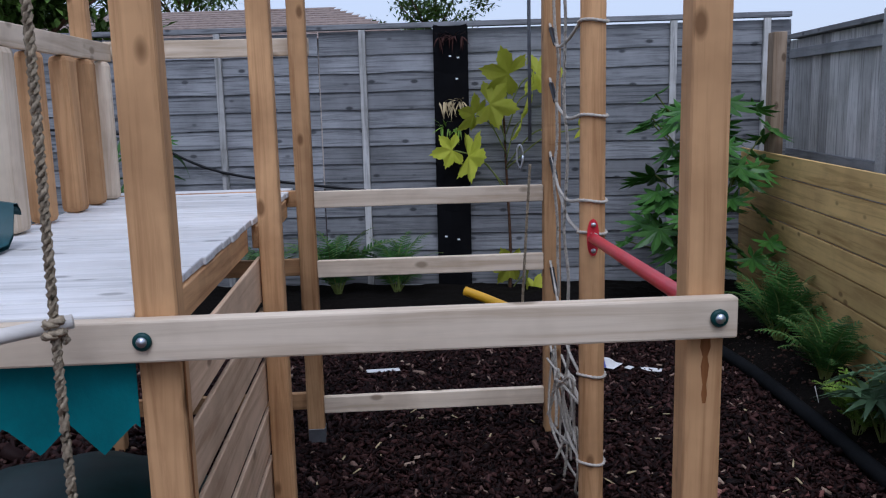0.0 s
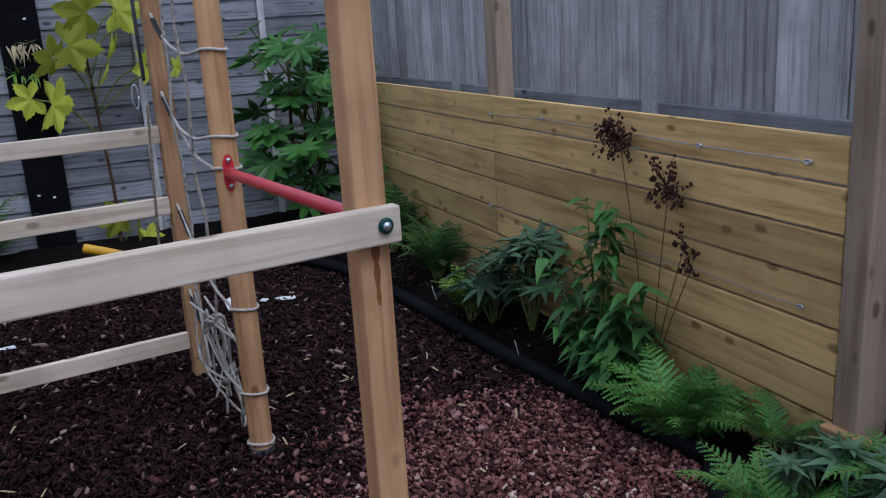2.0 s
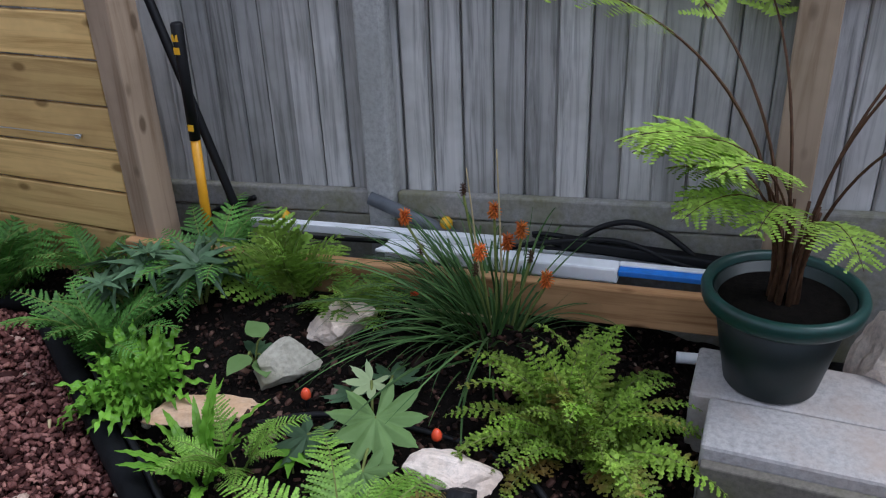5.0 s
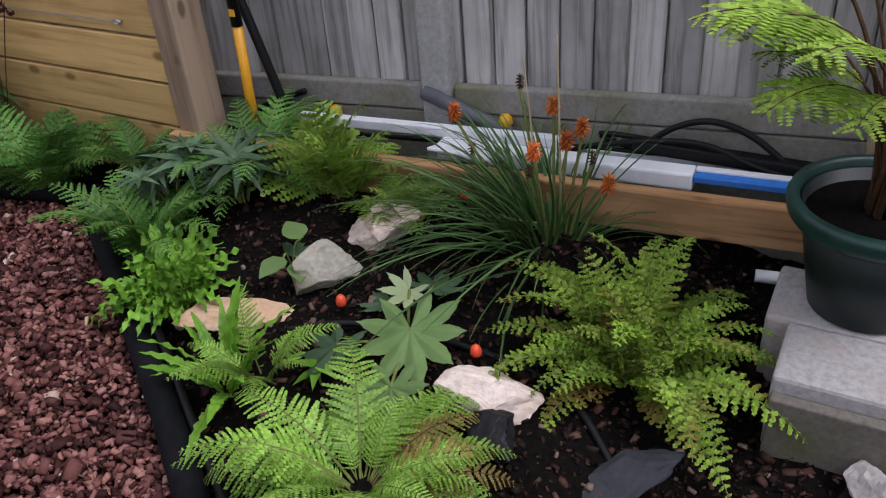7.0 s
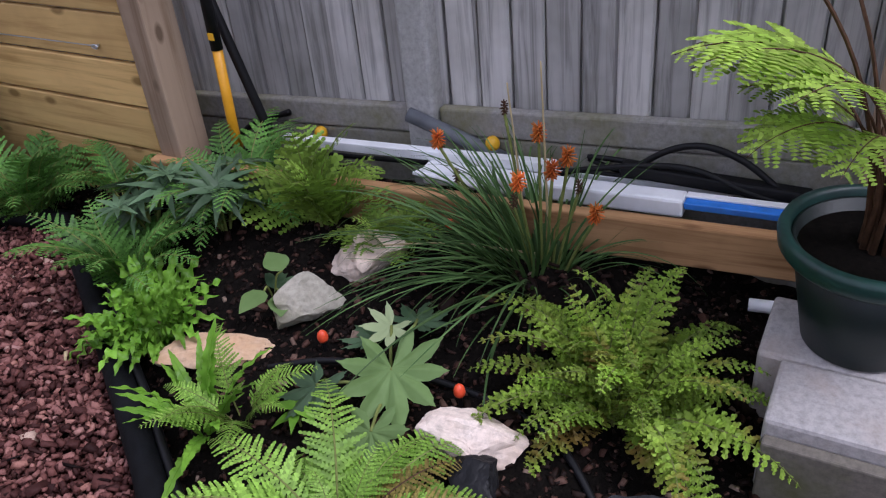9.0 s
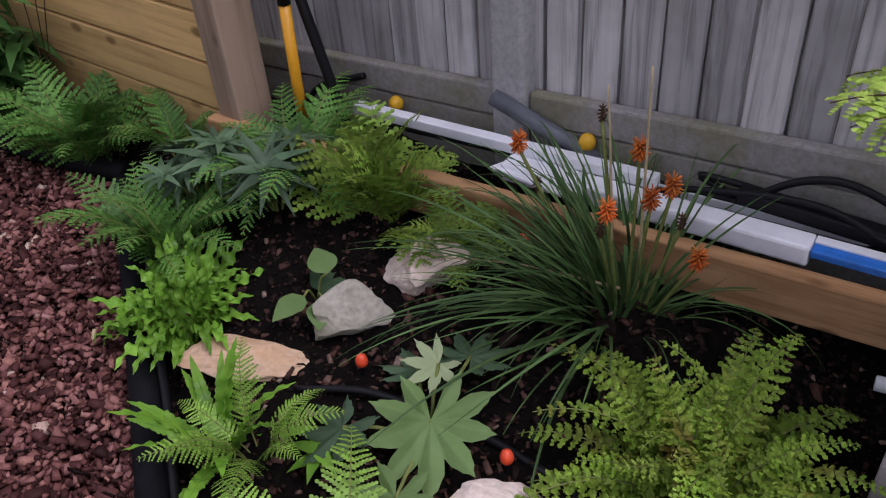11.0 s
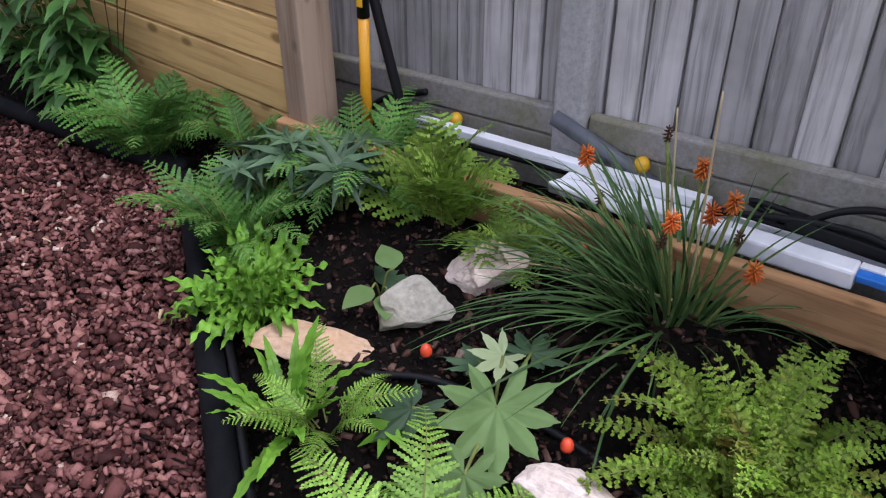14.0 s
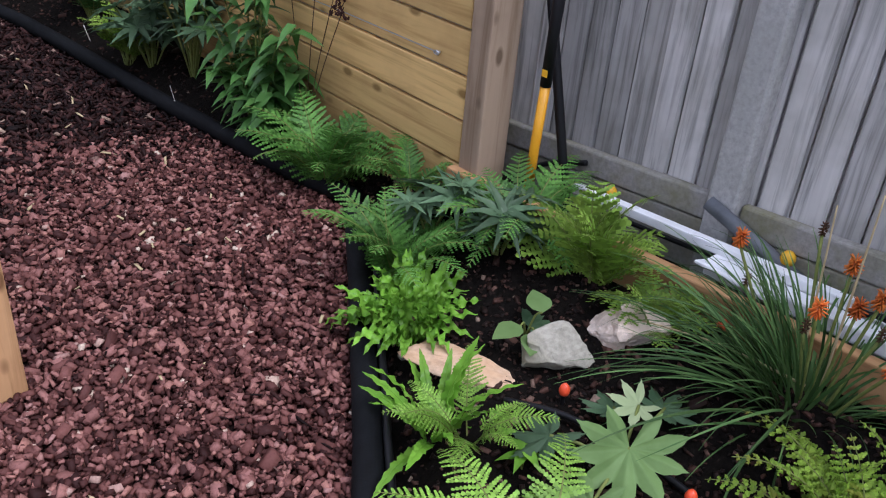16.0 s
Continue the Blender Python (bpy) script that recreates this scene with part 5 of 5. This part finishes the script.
tray = stone("plastic_wrap", 1.75, -0.475, (0.15, 0.10, 0.06), BLACK, "crumpled black plastic sheet beside the pale rock", 23, 30, 0.1)
tray["category"], tray["group"] = "plastic sheet", "scraps in the bed"
egg = Shape().lathe([(0.0, 0.0), (0.011, 0.0), (0.0135, 0.006), (0.014, 0.014), (0.011, 0.024), (0.006, 0.030), (0.0, 0.032)], 18).mesh("dripper_cap", REDCAP, True)
for x, y in ((1.975, 0.062), (1.935, -0.335), (2.27, 1.78), (2.40, -0.08)):
    d = thing("dripper", "orange-red dripper cap on a short black spike", "dripper", "irrigation drippers", at=pose(x, y, soil_height(x, y)))
    part("cap", egg, d, "orange-red plastic cap", pose(0, 0, 0.03))
    part("spike", Shape().tube([(0, 0, -0.02), (0, 0, 0.032)], 0.006, 8).mesh("spike", BLACK), d)

lb = tagged(part("plant_label", Shape().box((-0.014, -0.001, 0), (0.014, 0.001, 0.11), 0.0008).mesh("plant_label", WHITE), None, "", pose(2.12, 2.44, soil_height(2.12, 2.44) + 0.02, -12, 4, 70)), "white plastic plant label stuck in the bed", "plant label")
tagged(part("plant_label", Shape().box((-0.013, -0.001, 0), (0.013, 0.001, 0.09), 0.0008).mesh("plant_label", WHITE), None, "", pose(2.14, 3.45, soil_height(2.14, 3.45) - 0.01, -14, -8, 70)), "white plastic plant label stuck in the bed", "plant label")

# timber edge in front of the gully
tagged(part("timber_edge", Shape().box((-0.021, -2.10, -0.120), (0.021, 0, 0), 0.006).mesh("timber_edge", FRESH[1]), None, "", pose(2.392, 0.975, 0.288, 0, 0, 6.3)), "long treated timber board edging the gully", "timber edge")

# concrete blocks under the pot
for a, b, mt, lbl in (((2.255, -1.44, 0.0), (2.475, -0.905, 0.20), BLOCK, "pale concrete block carrying the pot"), ((2.055, -1.42, 0.0), (2.251, -0.955, 0.203), BLOCK, "pale concrete block with mossy face")):
    tagged(bar("concrete_block", a, b, mt, None, 0.010), lbl, "concrete block", "concrete blocks")
tagged(bar("mossy_slab", (2.022, -1.42, -0.02), (2.052, -0.960, 0.168), MOSSY, None, 0.005), "mossy brown-stained slab against the concrete block", "stone slab")
stone("rock", 1.95, -1.19, (0.13, 0.12, 0.11), BLOCK, "pale square stone beside the mossy slab", 12, 10, 0.1)
tagged(part("pipe_offcut", Shape().tube([(2.545, -0.84, 0.10), (2.56, -0.93, 0.10)], 0.017, 14).mesh("pipe_offcut", WHITEPVC, True)), "white plastic pipe offcut beside the blocks", "pipe")

# pipes, hoses and boards in the gully
tagged(part("trunking", Shape().box((-0.017, -0.47, -0.015), (0.017, 0.47, 0.015), 0.003).mesh("trunking", WHITEPVC), None, "", pose(2.680, 0.20, 0.290, -3.6, 0, 0.6)), "long white plastic trunking lying in the gully", "trunking")
tagged(part("trunking", Shape().box((-0.012, -0.5, -0.01), (0.012, 0.5, 0.01), 0.002).mesh("trunking", WHITEPVC), None, "", pose(2.725, -0.42, 0.288, -3.0, 0, 1)), "narrow white plastic trunking lying in the gully", "trunking")
wp = thing("fascia_board", "long white plastic fascia with a blue film end in the gully", "plastic board", at=pose(2.645, -0.64, 0.322, -2.6, 0, 1))
part("board", Shape().box((-0.030, 0.0, -0.052), (0.030, 0.76, 0.0), 0.008).mesh("board", WHITEPVC), wp)
part("film", Shape().box((-0.027, -0.36, -0.026), (0.027, -0.001, -0.006), 0.004).mesh("film", BLUEFILM), wp, "blue protective film")
part("inner_strip", Shape().box((0.0, -0.36, -0.0055), (0.024, -0.001, 0.0), 0.001).mesh("inner_strip", WHITEPVC), wp, "white strip along the film")
tagged(part("white_offcut", Shape().box((-0.026, -0.12, 0), (0.026, 0.12, 0.010), 0.003).mesh("white_offcut", WHITEPVC), None, "", pose(2.60, 0.02, 0.268, -3, 12, -8)), "white plastic board offcut on the pipes", "plastic board")
tagged(part("grey_pipe", Shape().tube([(2.722, 0.215, 0.392), (2.735, 0.06, 0.335), (2.745, -0.11, 0.272)], 0.0225, 18).mesh("grey_pipe", GREYPVC, True)), "short grey plastic pipe leaning on the concrete post", "pipe")
for k, (z, dx) in enumerate(((0.265, 0.0), (0.29, -0.03), (0.31, 0.005))):
    pts = [(2.745 + dx * 0.3, 0.68 - 0.5 * k, z - 0.09), (2.735 + dx, 0.1 - 0.3 * k, z - 0.03), (2.725 + dx, -0.35, z + 0.03), (2.73 + dx, -0.62, z + 0.03 + 0.05 * (k % 2)), (2.72 + dx, -0.85, z + 0.03), (2.70 + dx, -1.3, z)]
    tagged(part("garden_hose", Shape().tube(bent(pts, 8), 0.008, 10).mesh("garden_hose", BLACK, True)), "black hose lying along the fence", "hose")
loop = [(2.715, -0.48, 0.335), (2.725, -0.57, 0.40), (2.727, -0.66, 0.425), (2.725, -0.76, 0.40), (2.71, -0.86, 0.34)]
tagged(part("garden_hose", Shape().tube(bent(loop, 8), 0.009, 10).mesh("garden_hose", BLACK, True)), "black hose looping up against the gravel board", "hose")
tagged(part("black_channel", Shape().box((2.69, -0.93, 0.318), (2.73, -0.45, 0.355), 0.006).mesh("black_channel", BLACK)), "black plastic channel on the pipes", "channel")
for y, z in ((0.575, 0.262), (-0.05, 0.325)):
    tagged(part("yellow_ball", Shape().lathe([(0.0, -0.024), (0.012, -0.021), (0.020, -0.011), (0.022, 0), (0.020, 0.011), (0.012, 0.021), (0.0, 0.024)], 20, (2.745, y, z)).mesh("yellow_ball", YELLOW, True)), "faded yellow ball lodged behind the pipes", "ball")

# long-handled tools
hm = thing("sledgehammer", "upright tool with black grip and orange-yellow fibreglass handle", "hammer")
part("handle", Shape().tube([(2.537, 0.752, 0.14), (2.539, 0.749, 0.40), (2.541, 0.742, 0.612)], [0.017, 0.016, 0.016], 16).mesh("handle", ORANGEY, True), hm, "orange-yellow fibreglass handle")
part("grip", Shape().tube([(2.541, 0.742, 0.610), (2.540, 0.738, 0.80), (2.539, 0.733, 0.985), (2.539, 0.733, 0.99)], [0.018, 0.0175, 0.0195, 0.015], 16).mesh("grip", BLACK, True), hm, "black rubber grip")
for z in (0.945, 0.905, 0.655):
    part("mark", Shape().box((2.5205, 0.725, z - 0.011), (2.5225, 0.747, z + 0.011), 0.0005).mesh("mark", YELLOW), hm, "small yellow printed mark")
part("head", Shape().box((2.50, 0.68, 0.09), (2.575, 0.82, 0.145), 0.01).mesh("head", DARKSTONE), hm, "dark steel head")
tagged(part("crowbar", Shape().tube([(2.640, 1.010, 1.385), (2.638, 1.005, 1.37), (2.585, 0.60, 0.16), (2.585, 0.595, 0.145)], [0.010, 0.0155, 0.0155, 0.010], 12).mesh("crowbar", BLACK, True)), "long black steel bar leaning against the timber post", "crowbar")

# vertical felt planter on the back fence
vp = thing("wall_planter", "tall black felt pocket planter with dry plants", "wall planter", at=pose(0.186, FY - 0.055, -0.37) @ Matrix.Scale(1.235, 4))
for k in range(6):
    z0, z1 = 0.30 + k * 0.29, 0.30 + (k + 1) * 0.29
    s = Shape()
    for i in range(9):
        for j in range(7):
            u, w = i / 8 * 2 - 1, j / 6
            s.v.append((u * 0.105, -0.004 - 0.055 * (1 - u * u) * (0.35 + 0.65 * w) * (1 if j < 6 else 0.9), z0 + (z1 - z0) * w + (0.02 * u * u if j == 6 else 0)))
    for i in range(8):
        for j in range(6):
            a = i * 7 + j
            s.f.append((a, a + 7, a + 8, a + 1))
    part("pocket", s.mesh("pocket", BLACKFELT, True), vp)
bar("backing", (-0.11, -0.003, 0.2), (0.11, 0.0, 2.05), BLACKFELT, vp, 0.001)
rp = random.Random(3)
for z, n, mt in ((1.98, 26, SEED), (1.58, 22, TANSTEM), (1.42, 20, YELLOWFERN)):
    s = Shape()
    for k in range(n):
        x = rp.uniform(-0.08, 0.08)
        e = (x + rp.uniform(-0.06, 0.06), -0.07 - rp.uniform(0, 0.06), z + rp.uniform(-0.12, 0.08))
        s.leaf((x, -0.04, z), Vector(e) - Vector((x, -0.04, z)), (0, -0.3, 1), rp.uniform(0.06, 0.13), 0.012, 0.1, 0.4, 4)
    part("withered_plant", s.mesh("withered_plant", mt), vp, "dry withered foliage")
for x, z in ((0.0, 1.86), (0.04, 1.72), (-0.05, 0.72), (0.03, 0.70), (0.05, 1.85)):
    part("tag", Shape().box((x - 0.008, -0.068, z - 0.005), (x + 0.008, -0.064, z + 0.005), 0.001).mesh("tag", WHITE), vp, "small white tag")

tagged(part("cable", Shape().tube(bent([(-4.45, FY - 0.065, 1.86), (-3.54, FY - 0.065, 1.48), (-2.48, FY - 0.065, 1.38), (-1.69, FY - 0.065, 1.06), (-0.5, FY - 0.07, 0.89), (0.02, FY - 0.07, 0.84)], 6), 0.011, 8).mesh("cable", BLACK, True)), "black cable strung along the back fence", "cable")

# litter on the mulch
for x, y, l, w, a in ((-0.15, 4.08, 0.20, 0.045, 20), (1.30, 4.12, 0.06, 0.04, 60), (1.42, 4.08, 0.12, 0.05, -10)):
    tagged(part("paper_scrap", Shape().box((-l / 2, -w / 2, 0), (l / 2, w / 2, 0.004), 0.001).mesh("paper_scrap", WHITE), None, "", pose(x, y, 0.016, 4, 3, a)), "torn white paper scrap on the mulch", "paper scrap", "litter")
ck = thing("crumpled_packet", "crumpled white and blue packet on the mulch", "packet", at=pose(1.16, 4.10, 0.014, 0, 0, 20))
part("foil", Shape().add([(-0.1, -0.03, 0), (-0.04, -0.05, 0.03), (0.03, -0.04, 0.01), (0.1, -0.02, 0.03), (-0.09, 0.04, 0.045), (-0.02, 0.03, 0.07), (0.05, 0.05, 0.05), (0.09, 0.05, 0.02)], [(0, 1, 5, 4), (1, 2, 6, 5), (2, 3, 7, 6)]).mesh("foil", WHITE), ck)
part("print", Shape().add([(-0.05, -0.048, 0.032), (-0.02, -0.047, 0.026), (0.0, 0.03, 0.07), (-0.03, 0.028, 0.072)], [(0, 1, 2, 3)]).mesh("print", BLUEINK), ck, "blue printed stripe")

# ---- beyond the fence ----
hs = thing("house", "neighbouring house with a tiled roof and brick chimney", "house", at=pose(-4.4, 15, 0))
bar("wall", (-4.5, 0.3, 0), (3.2, 6, 2.85), RENDERED, hs, 0.01)
roof = Shape()
for k in range(13):
    y0, y1, za, zb = -0.1 + k * 0.26, -0.1 + (k + 1) * 0.26 + 0.03, 2.75 + k * 0.07, 2.75 + (k + 1) * 0.07
    roof.add([(-4.8, y0, za + 0.03), (3.5 - k * 0.17, y0, za + 0.03), (3.5 - k * 0.17, y1, zb + 0.02), (-4.8, y1, zb + 0.02), (-4.8, y0, za), (3.5 - k * 0.17, y0, za)], [(0, 1, 2, 3), (4, 5, 1, 0)])
rf_ob = part("roof", roof.mesh("roof", ROOF), hs, "brown tiled roof")
part("chimney", Shape().box((-0.25, 2.8, 3.3), (0.05, 3.1, 4.0), 0.01).box((-0.29, 2.76, 3.9), (0.09, 3.14, 3.97), 0.01).mesh("chimney", BRICK), rf_ob, "red brick chimney")


def tree(x, y, height, rad, n, seed, label):
    r = random.Random(seed)
    t = thing("tree", label, "tree", "trees beyond the fence", at=pose(x, y, 0))
    s = Shape().tube(bent([(0, 0, -0.1), (0.1, 0, height * 0.4), (0, 0.1, height * 0.75)], 5), [0.16 - 0.012 * k for k in range(11)], 8)
    for k in range(8):
        a = k * 0.8
        s.tube(bent([(0, 0, height * (0.35 + 0.04 * k)), (rad * 0.4 * math.cos(a), rad * 0.4 * math.sin(a), height * (0.55 + 0.03 * k)), (rad * 0.8 * math.cos(a), rad * 0.8 * math.sin(a), height * (0.65 + 0.04 * k))], 4), [0.05 - 0.004 * q for q in range(9)], 6)
    part("trunk", s.mesh("trunk", STEM, True), t)
    c = Shape()
    hubs = [Vector((r.gauss(0, 0.45) * rad, r.gauss(0, 0.45) * rad, height * 0.74 + r.gauss(0, 0.13) * height)) for _ in range(26)]
    for k in range(n):
        p = r.choice(hubs) + Vector((r.gauss(0, 1), r.gauss(0, 1), r.gauss(0, 0.8))) * rad * 0.16
        d = Vector((r.uniform(-1, 1), r.uniform(-1, 1), r.uniform(-0.8, 0.5)))
        c.leaf(p, d, (0.2, 0.1, 1), r.uniform(0.12, 0.24), 0.12, 0.1, 0.2, 2)
    part("crown", c.mesh("crown", TREELEAF), t)


tree(-6.6, 11.5, 4.9, 1.9, 9000, 1, "broad green tree beyond the back fence")
tree(-1.6, 30.0, 6.2, 1.6, 3500, 2, "distant green tree beyond the fence")
tree(-9.5, 27.0, 7.0, 2.0, 3500, 3, "distant green tree beyond the roof")

tagged(part("garden_hose", Shape().tube(bent([(2.735, 0.95, 0.16), (2.745, 0.90, 0.225), (2.752, 0.83, 0.265), (2.755, 0.74, 0.30), (2.757, 0.70, 0.315)], 8), 0.010, 8).mesh("garden_hose", BLACK, True)), "black hose curling up in the fence corner", "hose")
tagged(bar("timber_post", (2.645, -1.125, 0.0), (2.74, -1.025, 1.98), POSTWOOD, None, 0.006), "square brown timber post against the fence", "post", kind="structure")
stone("rock", 2.55, -1.40, (0.22, 0.2, 0.36), PALESTONE, "pale rough stone behind the plant pot", 31, 15, 0.1)
